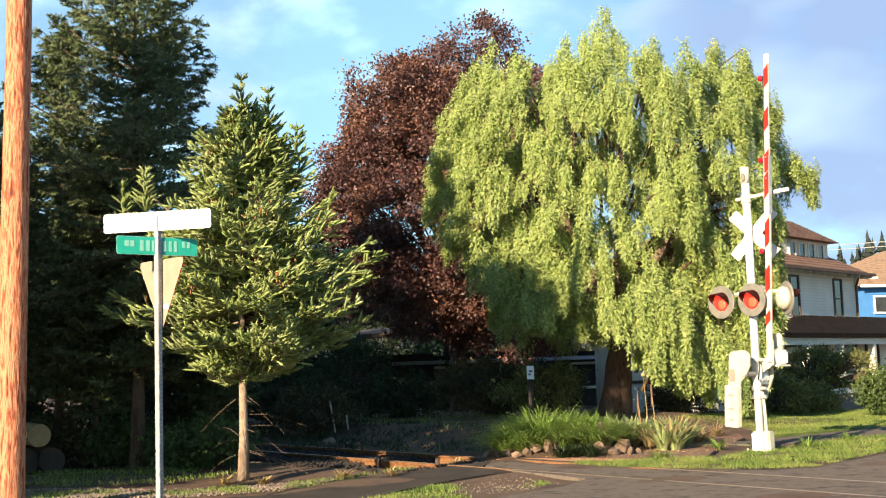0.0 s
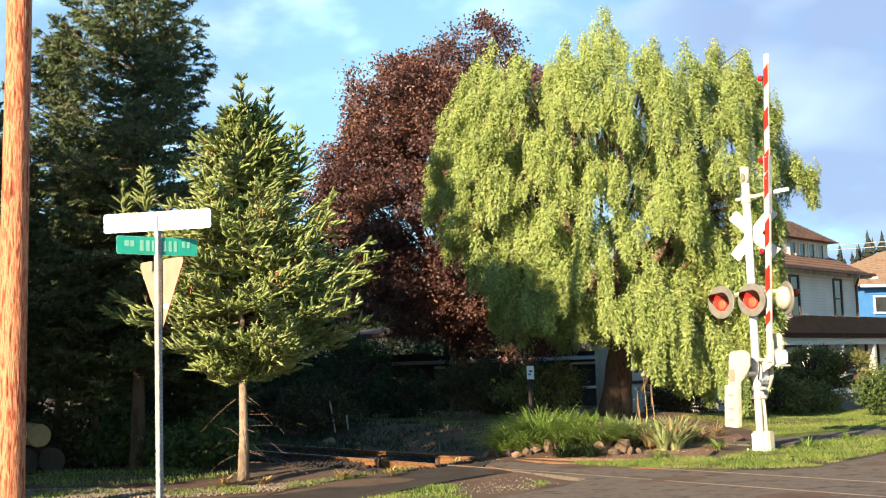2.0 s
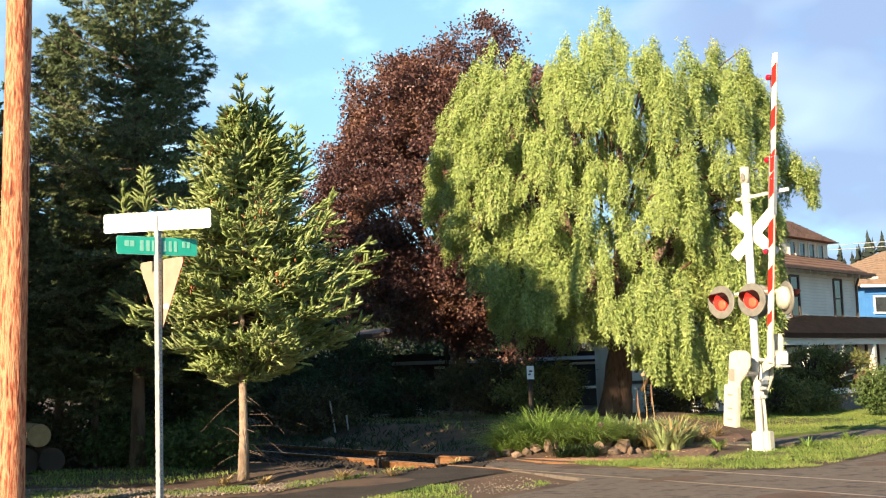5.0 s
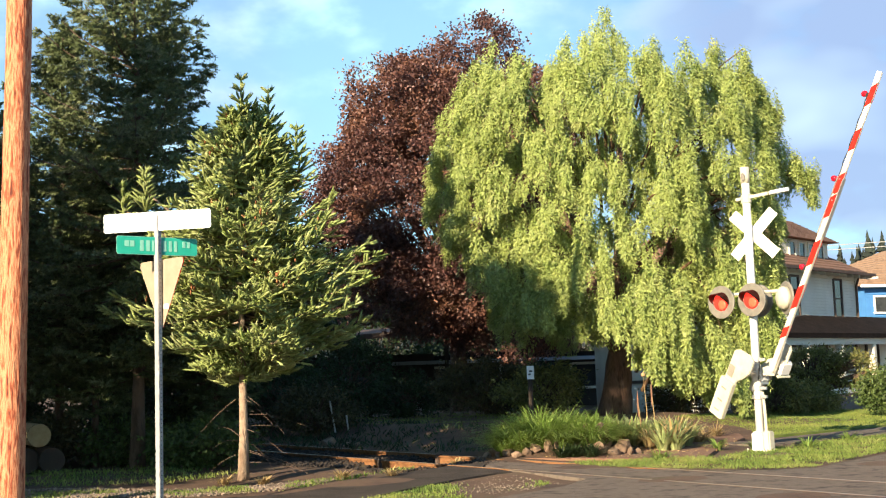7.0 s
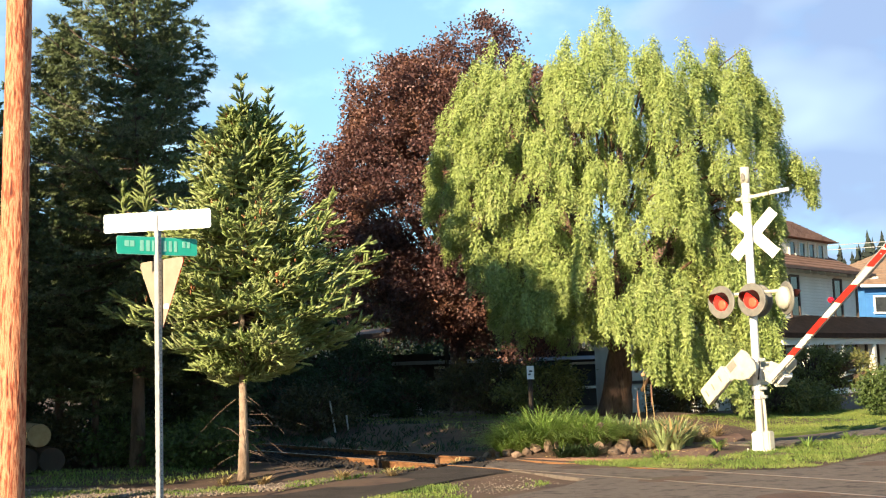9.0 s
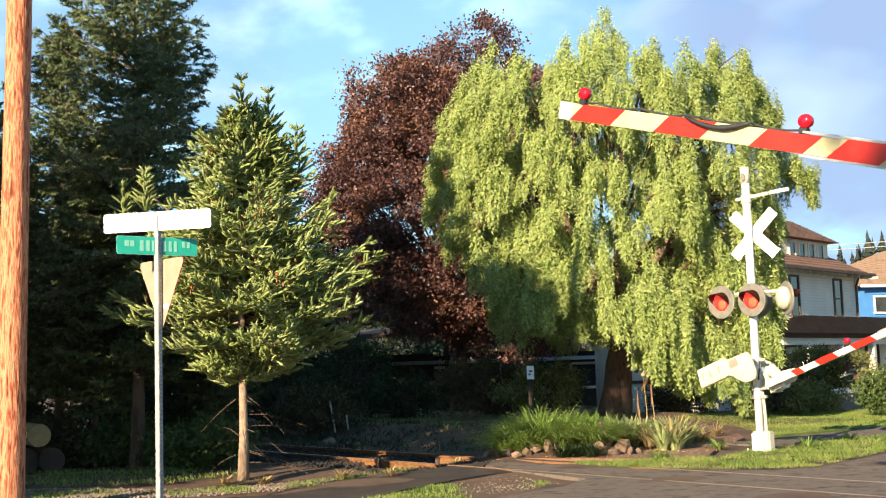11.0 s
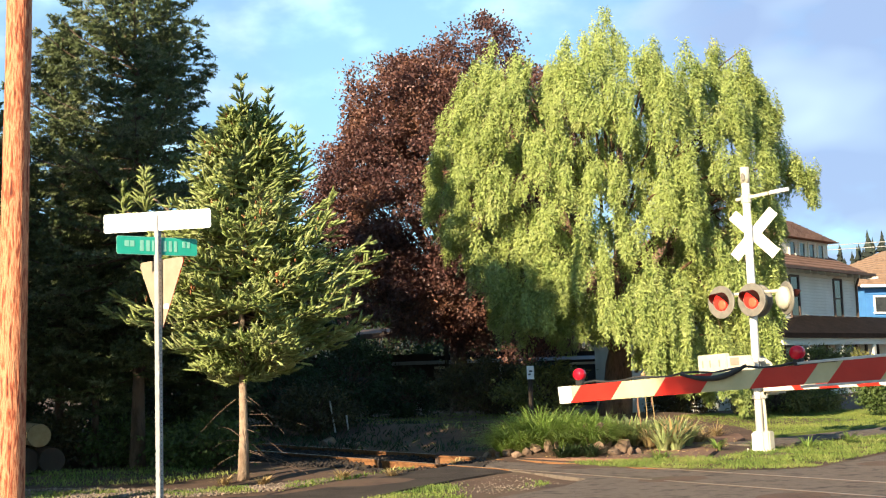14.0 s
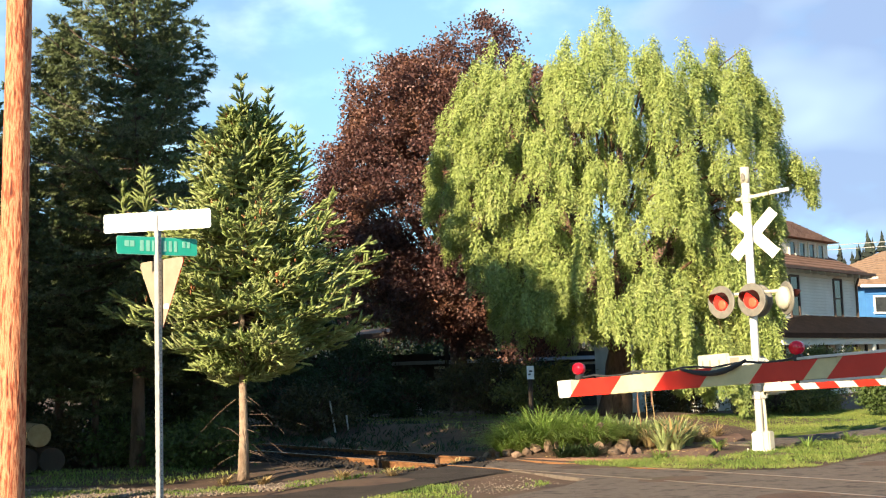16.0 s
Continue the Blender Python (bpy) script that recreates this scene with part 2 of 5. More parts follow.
def blades(base, tip, width, rng, parts=1):
    """Leaves as slim folded diamonds from base to tip; arrays of shape (n, 3)."""
    n = len(base)
    d = tip - base
    side = unit(np.cross(d, rng.normal(size=(n, 3)))) * np.asarray(width).reshape(-1, 1) / 2
    mid = base + d * 0.45
    fold = unit(np.cross(d, side)) * np.asarray(width).reshape(-1, 1) * 0.18
    v = np.stack([base, mid - side + fold, tip, mid + side + fold], 1).reshape(-1, 3)
    i = np.arange(n)[:, None] * 4
    f = np.concatenate([i + [0, 1, 2], i + [0, 2, 3]], 0)
    return v, f


def merge(list_vf):
    vs, fs, o = [], [], 0
    for v, f in list_vf:
        vs.append(v)
        fs.append(f + o)
        o += len(v)
    return np.concatenate(vs), np.concatenate(fs)


# ---- the lie of the land: a railway line crossing a street at a slant ----
RAIL_A = np.array([-4.28, 27.1])          # a point on the far rail
ALONG = np.array([0.587, -0.81])          # along the line, towards the street
ACROSS = np.array([0.81, 0.587])          # away from the camera


def smooth(a, lo, hi):
    t = np.clip((a - lo) / (hi - lo), 0, 1)
    return t * t * (3 - 2 * t)


def height(x, y):
    s = (x - RAIL_A[0]) * ALONG[0] + (y - RAIL_A[1]) * ALONG[1]
    q = (x - RAIL_A[0]) * ACROSS[0] + (y - RAIL_A[1]) * ACROSS[1]
    left = 1 - smooth(s, 7.6, 9.0)
    trough = smooth(q, -2.6, -1.9) * (1 - smooth(q, 0.6, 1.3)) * left
    bank = smooth(q, 1.4, 3.0) * (1 - smooth(q, 9.0, 14.0)) * (1 - smooth(s, 4.0, 9.0)) * smooth(s, -26, -10)
    bed = np.exp(-(((x - 1.9) / 1.3) ** 2 + ((y - 21.3) / 1.0) ** 2))
    near = np.exp(-((x / 40) ** 2 + ((y - 20) / 40) ** 2))
    ripple = 0.02 * (np.sin(x * 1.7 + y * 0.6) + np.sin(y * 2.3 - x * 0.9)) * near
    return -0.035 - (0.05 + 0.08 * smooth(s, 6.6, 7.4)) * trough + 0.30 * bank + 0.22 * bed + ripple


def axis(lo, hi, step, far):
    mid = list(np.arange(lo, hi, step))
    return np.array(sorted([lo - f for f in far] + mid + [hi + f for f in far]))


gx, gy = axis(-16, 22, 0.35, (0.6, 3, 10, 40, 150, 600, 2500)), axis(-6, 46, 0.35, (0.6, 3, 10, 40, 150, 600, 2500))
GX, GY = np.meshgrid(gx, gy)
gv = np.stack([GX, GY, height(GX, GY)], -1).reshape(-1, 3)
nx, ny = len(gx), len(gy)
gi = (np.arange(ny - 1)[:, None] * nx + np.arange(nx - 1)).reshape(-1, 1)
ground = cloud_mesh("ground", gv, gi + np.array([0, 1, nx + 1, nx]), M["ground"])
tagged(ground, "brown earth with litter and thin grass", "ground", kind="structure")

road = link("road", slab([(0.46, 13.84), (1.42, 15.01), (1.80, 15.92), (0.95, 17.55), (0.55, 18.6), (0.68, 19.5), (1.2, 18.9), (2.08, 17.6), (3.16, 16.82), (4.21, 16.3),
                          (5.01, 16.4), (5.71, 17.27), (6.66, 18.36), (9.2, 21.2), (13, 26), (36, 60), (46, 54), (22, 18), (14, 8), (10, -5), (-3, -5), (-2.6, 8)],
                         -0.2, -0.004), M["asphalt"])
tagged(road, "worn grey asphalt street over the crossing", "road", kind="structure")
path = link("pavement", slab([(-8, 12.9), (-3.9, 14.75), (-2.13, 15.25), (-1.5, 16.19), (-0.81, 17.72), (0.0, 19.0), (0.62, 19.5), (0.5, 18.6), (0.9, 17.5),
                              (0.67, 17.33), (0.02, 16.47), (-0.7, 15.15), (-1.07, 14.32), (-1.6, 13.4), (-8, 11.4)], -0.2, -0.012), M["path"])
tagged(path, "old asphalt footpath with crumbling edges", "path", kind="structure")
drive = link("driveway", slab([(5.6, 20.9), (8.42, 23.1), (14, 27.6), (16.6, 31.5), (9.33, 25.4), (6.33, 22.9), (4.9, 21.8)], -0.2, 0.012), M["asphalt"])
tagged(drive, "dark asphalt driveway between lawns", "driveway", kind="structure")
bed = link("garden_bed", slab([(1.2, 19.75), (2.7, 19.0), (4.0, 18.75), (4.7, 20.9), (5.7, 23.2), (6.2, 26.0), (3.5, 27.5), (1.0, 25)], -0.2, 0.01), M["soil"])
tagged(bed, "red-brown bark mulch garden bed", "garden bed", kind="structure")
lawn_base = link("lawn", slab([(6.3, 23.4), (9.3, 25.8), (16.2, 31.8), (17, 36), (8, 33), (5.2, 27.6), (6.3, 26)], -0.2, 0.014), M["lawn"])
tagged(lawn_base, "sunlit green lawn with tree shadows", "lawn", kind="structure")


def rail(q, name_label):
    """One rail: foot, web and head as parts of one bar, running along the line."""
    t = thing("rail", pose(0, 0, 0), name_label, "rail", "rails of the line")
    o = RAIL_A + ACROSS * q
    m = Matrix.Translation((o[0], o[1], -0.003)) @ Matrix.Rotation(math.atan2(ALONG[1], ALONG[0]), 4, "Z")
    for nm, y0, z0, sy, sz, mm, lab in (("rail_foot", 0, -0.158, 0.14, 0.022, "rust", ""), ("rail_web", 0, -0.085, 0.022, 0.13, "rust", "rust-brown steel web"),
                                        ("rail_head", 0, -0.018, 0.07, 0.036, "rust", ""), ("running_surface", 0, 0.0015, 0.05, 0.003, "rail_top", "worn shiny running surface")):
        part(nm, box(8, y0, z0, 120, sy, sz, m), M[mm], t, lab)
    return t


rail(0.0, "rusty steel rail sunk in the crossing")
rail(-1.27, "rusty steel rail running into shade")

# rusty guard rails beside the running rails, short of the path; length stands in for the sunlit stretch
for s0, s1, q in ((7.3, 9.0, -1.43), (7.2, 9.0, -0.16)):
    o = RAIL_A + ACROSS * q
    m = Matrix.Translation((o[0], o[1], 0)) @ Matrix.Rotation(math.atan2(ALONG[1], ALONG[0]), 4, "Z")
    g = thing("guard_rail", pose(0, 0, 0), "rust-orange steel guard rail beside the path", "rail", "guard rails")
    part("web", box((s0 + s1) / 2, 0, -0.09, s1 - s0, 0.03, 0.14, m, 0.006), M["rust"], g)
    part("head", box((s0 + s1) / 2, 0, -0.012, s1 - s0, 0.075, 0.035, m, 0.008), M["rust"], g)
    part("end_plate", box(s0 - 0.02, 0, -0.06, 0.09, 0.11, 0.17, m, 0.01), M["fascia"], g, "dark bolted end plate")

# sleepers under the shaded part of the line
tie = None
for k in range(34):
    o = RAIL_A + ALONG * (-11 + k * 0.55) + ACROSS * -0.63
    m = Matrix.Translation((o[0], o[1], -0.2)) @ Matrix.Rotation(math.atan2(ACROSS[1], ACROSS[0]), 4, "Z")
    if tie is None:
        tie = thing("sleeper", m, "dark weathered timber sleeper in ballast", "sleeper", "sleepers")
        part("beam", box(0, 0, 0, 2.3, 0.22, 0.12, None, 0.012), M["brown_wall"], tie)
    else:
        copy_thing(tie, m)


# ---- small loose ground cover ----
def inside(poly, x, y):
    r = np.zeros(len(x), bool)
    for (x0, y0), (x1, y1) in zip(poly, poly[1:] + poly[:1]):
        c = ((y0 > y) != (y1 > y)) & (x < (x1 - x0) * (y - y0) / (y1 - y0 + 1e-12) + x0)
        r ^= c
    return r


def scatter(poly, n, rng):
    p = np.array(poly)
    lo, hi = p.min(0), p.max(0)
    pts = rng.uniform(lo, hi, (n * 3, 2))
    pts = pts[inside(poly, pts[:, 0], pts[:, 1])][:n]
    return pts


def turf(name, poly, n, h, material, label, seed, z=0.0, patch=1.2, gap=-0.35, lean=0.5, wide=0.012, category="grass"):
    """Grass blades over an area, thinned by patches."""
    rng = np.random.default_rng(seed)
    p = scatter(poly, n, rng)
    keep = np.array([noise.noise((a * patch, b * patch, seed)) for a, b in p]) > gap + rng.normal(0, 0.12, len(p))
    p = p[keep]
    base = np.column_stack([p, np.maximum(height(p[:, 0], p[:, 1]), z) - 0.01])
    size = h * rng.uniform(0.45, 1.2, len(p)) * (0.75 + 0.5 * np.array([noise.noise((a * 0.9, b * 0.9, seed + 7)) for a, b in p]))
    dirs = np.column_stack([rng.normal(0, lean, (len(p), 2)), np.ones(len(p))])
    tip = base + unit(dirs) * size[:, None]
    v, f = blades(base, tip, np.full(len(p), wide) * rng.uniform(0.7, 1.3, len(p)), rng)
    ob = cloud_mesh(name, v, f, material)
    return tagged(ob, label, category, kind="stuff")


turf("verge_grass", [(1.7, 18.55), (2.2, 17.75), (3.2, 16.95), (4.2, 16.42), (5.0, 16.5), (6.6, 18.5), (9.2, 21.4), (13, 26.4), (8.5, 22.9), (5.7, 20.7), (4.1, 18.6), (2.6, 18.9)], 60000, 0.085,
     M["grass"], "bright green rough verge grass round the signal mast", 3, gap=-0.16, patch=2.0, wide=0.009)
turf("tall_verge_grass", [(2.2, 18.2), (3.2, 17.2), (4.3, 16.7), (5.0, 16.9), (6.6, 18.9), (9.2, 21.8), (12, 25.2), (8.5, 22.7), (5.7, 20.4), (4.1, 18.4)], 9000, 0.17, M["grass"], "uneven taller grass and weeds in the verge", 21, gap=0.05, patch=2.2, lean=0.9, wide=0.014)
turf("path_verge_grass", [(-7, 15.6), (-4, 15.2), (-2.2, 15.6), (-1.6, 16.5), (-0.95, 17.9), (-0.5, 18.6), (-0.75, 18.7), (-1.5, 17.3), (-3.0, 16.4), (-7, 16.6)], 6500, 0.065, M["grass"], "thin green grass along the footpath", 4, gap=0.0, patch=1.8)
turf("kerb_grass", [(-0.95, 14.3), (-0.5, 15.1), (0.15, 16.2), (0.55, 16.8), (1.0, 16.2), (1.3, 15.3), (0.4, 14.2), (-0.2, 13.2), (-1.2, 13.2)], 6000, 0.08, M["grass"], "patchy grass between path and street", 5, gap=0.05, patch=0.9)
turf("shade_grass", [(-8.5, 17.5), (-4, 17.2), (-3.2, 18.6), (-5, 20.5), (-9, 21)], 6000, 0.12, M["grass"], "shaded grass under the firs", 6, gap=-0.1)
turf("back_lawn_grass", [(-2, 29), (3.2, 27.2), (4.5, 33), (-3, 34)], 6000, 0.08, M["lawn"], "shaded lawn beyond the line", 8, gap=-0.4)
turf("lawn_grass", [(6.3, 23.4), (9.3, 25.8), (16.2, 31.8), (17, 36), (8, 33), (5.2, 27.6), (6.3, 26)], 42000, 0.08, M["lawn"], "mown lawn grass before the house", 9, z=0.014, gap=-0.8)
turf("litter", [(1.4, 19.6), (4.0, 18.9), (5.6, 23), (2, 24.5)], 2600, 0.05, M["dry"], "fallen dry leaves on the mulch", 10, z=0.01, lean=2.5, wide=0.03, gap=-0.3)
# bank weeds share the leaf colour darkened for shade
turf("bank_weeds", [(-6.5, 29), (-1.5, 23), (0.6, 21.2), (1.5, 25), (-2.5, 31), (-6, 33)], 3500, 0.22, M["shrub"], "bank weeds beside the line, shade put into their colour", 12, gap=-0.05, wide=0.03, lean=0.8, category="weeds")


def pebbles(name, poly, n, lo, hi, material, label, seed):
    """Many small broken stones, one mesh of loose octahedra."""
    rng = np.random.default_rng(seed)
    p = scatter(poly, n, rng)
    r = rng.uniform(lo, hi, len(p))
    c = np.column_stack([p, height(p[:, 0], p[:, 1]) + r * 0.3])
    o = np.array([(1, 0, 0), (-1, 0, 0), (0, 1, 0), (0, -1, 0), (0, 0, 0.7), (0, 0, -0.7)], float)
    v = c[:, None] + o[None] * r[:, None, None] * rng.uniform(0.6, 1.3, (len(p), 6, 1)) + rng.normal(0, 0.12, (len(p), 6, 3)) * r[:, None, None]
    t = np.array([(0, 2, 4), (2, 1, 4), (1, 3, 4), (3, 0, 4), (2, 0, 5), (1, 2, 5), (3, 1, 5), (0, 3, 5)])
    f = (np.arange(len(p))[:, None, None] * 6 + t[None]).reshape(-1, 3)
    return tagged(cloud_mesh(name, v.reshape(-1, 3), f, material), label, "gravel", kind="stuff")


pebbles("gravel", [(-9, 15.4), (-3.6, 15.3), (-2.2, 16.0), (-1.4, 17.3), (-2.4, 17.2), (-4, 16.9), (-9, 17.6)], 9000, 0.012, 0.03, M["gravel"], "pale gravel strip along the footpath", 21)
pebbles("track_gravel", [(-0.6, 14.8), (0.5, 14.4), (1.6, 15.9), (0.9, 17.2), (0.2, 16.6)], 320, 0.007, 0.017, M["gravel"], "loose gravel at the crossing edge", 22)
# stones along the shaded track, their shade already in the colour
pebbles("ballast", [(-9, 31), (-2.6, 20.0), (-0.4, 17.6), (0.9, 19.2), (-1.5, 24), (-8, 33)], 9000, 0.02, 0.05, M["ballast"], "track ballast with shade put into its dark colour", 23)


def stone(name, x, y, size, seed, label, flat=0.7):
    rng = random.Random(seed)
    bm = bmesh.new()
    for k in range(16):
        p = Vector((rng.gauss(0, 1), rng.gauss(0, 1), rng.gauss(0, 1))).normalized() * rng.uniform(0.8, 1.1)
        bm.verts.new(p)
    hull = bmesh.ops.convex_hull(bm, input=bm.verts[:])
    bmesh.ops.delete(bm, geom=[v for v in hull["geom_interior"] if isinstance(v, bmesh.types.BMVert)], context="VERTS")
    bmesh.ops.bevel(bm, geom=bm.edges[:], offset=0.06, segments=1, affect="EDGES")
    bm.transform(Matrix.Rotation(rng.uniform(0, 6), 4, "Z") @ Matrix.Diagonal((size, size * rng.uniform(0.6, 0.9), size * flat, 1)))
    ob = link(name, bm, M["rock"])
    ob.location = (x, y, float(height(np.array(x), np.array(y))) + size * flat * 0.55)
    return tagged(ob, label, "rock", "garden rocks")


for k, (x, y, s, fl) in enumerate([(0.62, 20.2, 0.12, 0.8), (0.8, 20.25, 0.09, 0.8), (1.0, 20.15, 0.14, 0.7), (1.28, 20.05, 0.12, 0.7), (1.45, 20.2, 0.13, 0.8),
                                  (1.66, 20.3, 0.16, 0.9), (1.92, 20.35, 0.17, 1.25), (2.25, 20.5, 0.24, 0.6), (2.5, 20.3, 0.22, 0.6), (2.72, 19.9, 0.18, 0.75),
                                  (2.45, 20.0, 0.2, 0.8), (2.9, 20.2, 0.22, 0.9), (2.62, 20.55, 0.26, 1.2), (2.95, 19.85, 0.17, 0.8), (3.12, 20.0, 0.14, 0.8), (2.3, 20.75, 0.24, 1.4), (0.5, 19.95, 0.1, 0.7), (1.1, 19.85, 0.1, 0.7), (2.2, 19.9, 0.16, 0.6), (-1.9, 24.9, 0.2, 0.6), (-2.6, 25.9, 0.25, 0.7), (-2.2, 25.5, 0.18, 0.6)]):
    stone("fieldstone", x, y, s, 50 + k, "buff fieldstone edging the garden bed" if k < 19 else "mossy stone on the dark bank", fl)


def tuft(x, y, n, h, spread, material, seed, label, wide=0.022, category="plant", arch=1.0):
    """A fountain of arching strap leaves, three faces along each leaf."""
    rng = np.random.default_rng(seed)
    a = rng.uniform(0, math.tau, n)
    out = np.column_stack([np.cos(a), np.sin(a), np.zeros(n)])
    base = out * rng.uniform(0, spread * 0.35, (n, 1))
    ln = h * rng.uniform(0.55, 1.15, n)
    bend = rng.uniform(0.35, 1.6, n) * arch
    side = np.column_stack([-np.sin(a), np.cos(a), np.zeros(n)]) * (wide / 2)
    rows = []
    for t, w in ((0, 0.7), (0.4, 1.0), (0.75, 0.8), (1.0, 0.08)):
        c = base + out * (ln * bend * t ** 1.7)[:, None] + np.array([0, 0, 1]) * (ln * (t - 0.42 * bend * t ** 2.5))[:, None]
        rows += [c - side * w, c + side * w]
    v = np.stack(rows, 1).reshape(-1, 3)
    i = np.arange(n)[:, None] * 8
    f = np.concatenate([i + [k, k + 1, k + 3, k + 2] for k in (0, 2, 4)])
    ob = cloud_mesh("grass_tuft" if category == "plant" else category, v, f, material)
    ob.location = (x, y, float(height(np.array(x), np.array(y))) - 0.01)
    return tagged(ob, label, category, "garden plants")


rngp = random.Random(5)
for k in range(46):
    x = rngp.uniform(0.95, 2.65)
    y = rngp.uniform(20.35, 21.6)
    tuft(x, y, 150, rngp.uniform(0.55, 0.85) * (0.6 + 0.45 * math.sin((x - 0.7) / 2.3 * math.pi)), 0.34, M["iris"], 200 + k, "bright green arching strap-leaf clump among rocks", 0.019, arch=1.1)
for k in range(22):
    tuft(rngp.uniform(2.75, 4.3), rngp.uniform(20.5, 22.2), 60, rngp.uniform(0.4, 0.66), 0.25, M["iris_pale"] if k % 4 else M["dry"], 140 + k, "fading iris leaves in the mulch bed", 0.042, arch=0.6)
for k in range(10):
    tuft(rngp.uniform(4.0, 5.4), rngp.uniform(21.8, 24.5), 90, rngp.uniform(0.3, 0.55), 0.2, M["dry"], 160 + k, "dry straw-coloured stems in the bed", 0.018)
for k in range(6):
    tuft(rngp.uniform(1.5, 2.4), rngp.uniform(19.6, 20.0), 130, 0.3, 0.25, M["shrub"], 175 + k, "grey-green creeping plant at the rocks", 0.02)
for k, (x, y) in enumerate([(3.3, 18.9), (5.2, 20.3), (6.0, 20.1), (7.2, 21.6), (4.6, 20.6), (-0.85, 17.5), (-1.55, 17.2), (0.1, 20.3), (-3.3, 17.5), (-2.7, 17.3)]):
    tuft(x, y, 60, 0.2 if k > 4 else 0.3, 0.22, M["dry"] if k > 4 else M["iris"], 190 + k, "small weedy clump at the verge", 0.02)
for k, (x, y, h) in enumerate([(3.62, 22.0, 1.25), (3.72, 21.8, 1.05), (3.4, 21.4, 0.9)]):
    st = thing("seed_stalk", pose(x, y, 0), "tall dry seed stalk in the garden bed", "plant", "garden plants")
    part("stem", tube([(0, 0, 0), (0.03, 0, h * 0.5), (0.0, 0.02, h)], [0.012, 0.01, 0.007], 6), M["dry"], st)
    part("seed_head", lathe([(0.01, 0), (0.04, 0.02), (0.045, 0.06), (0.01, 0.09)] if k == 0 else [(0.008, -0.35), (0.016, -0.2), (0.018, -0.05), (0.004, 0.12)], pose(0, 0.02, h), 10), M["log"] if k == 0 else M["soil"], st, "round dry seed head" if k == 0 else "narrow reddish seed plume")


# ---- trees ----
def needle_brush(p0, p1, count, length, width, rng):
    """Needles round many twig axes, as slim triangles."""
    n = len(p0)
    ax = unit(p1 - p0)
    t = np.tile((np.arange(count) + 0.5) / count, (n, 1)) + rng.uniform(-0.05, 0.05, (n, count))
    c = p0[:, None] + (p1 - p0)[:, None] * t[..., None]
    rad = rng.normal(size=(n, count, 3))
    rad = unit(rad - (rad * ax[:, None]).sum(-1, keepdims=True) * ax[:, None])
    d = unit(rad * 0.9 + ax[:, None] * 0.6)
    side = np.cross(d, ax[:, None]) * width / 2
    tip = c + d * length * rng.uniform(0.7, 1.2, (n, count, 1))
    v = np.stack([c - side, c + side, tip], 2).reshape(-1, 3)
    f = np.arange(len(v)).reshape(-1, 3)
    return v, f


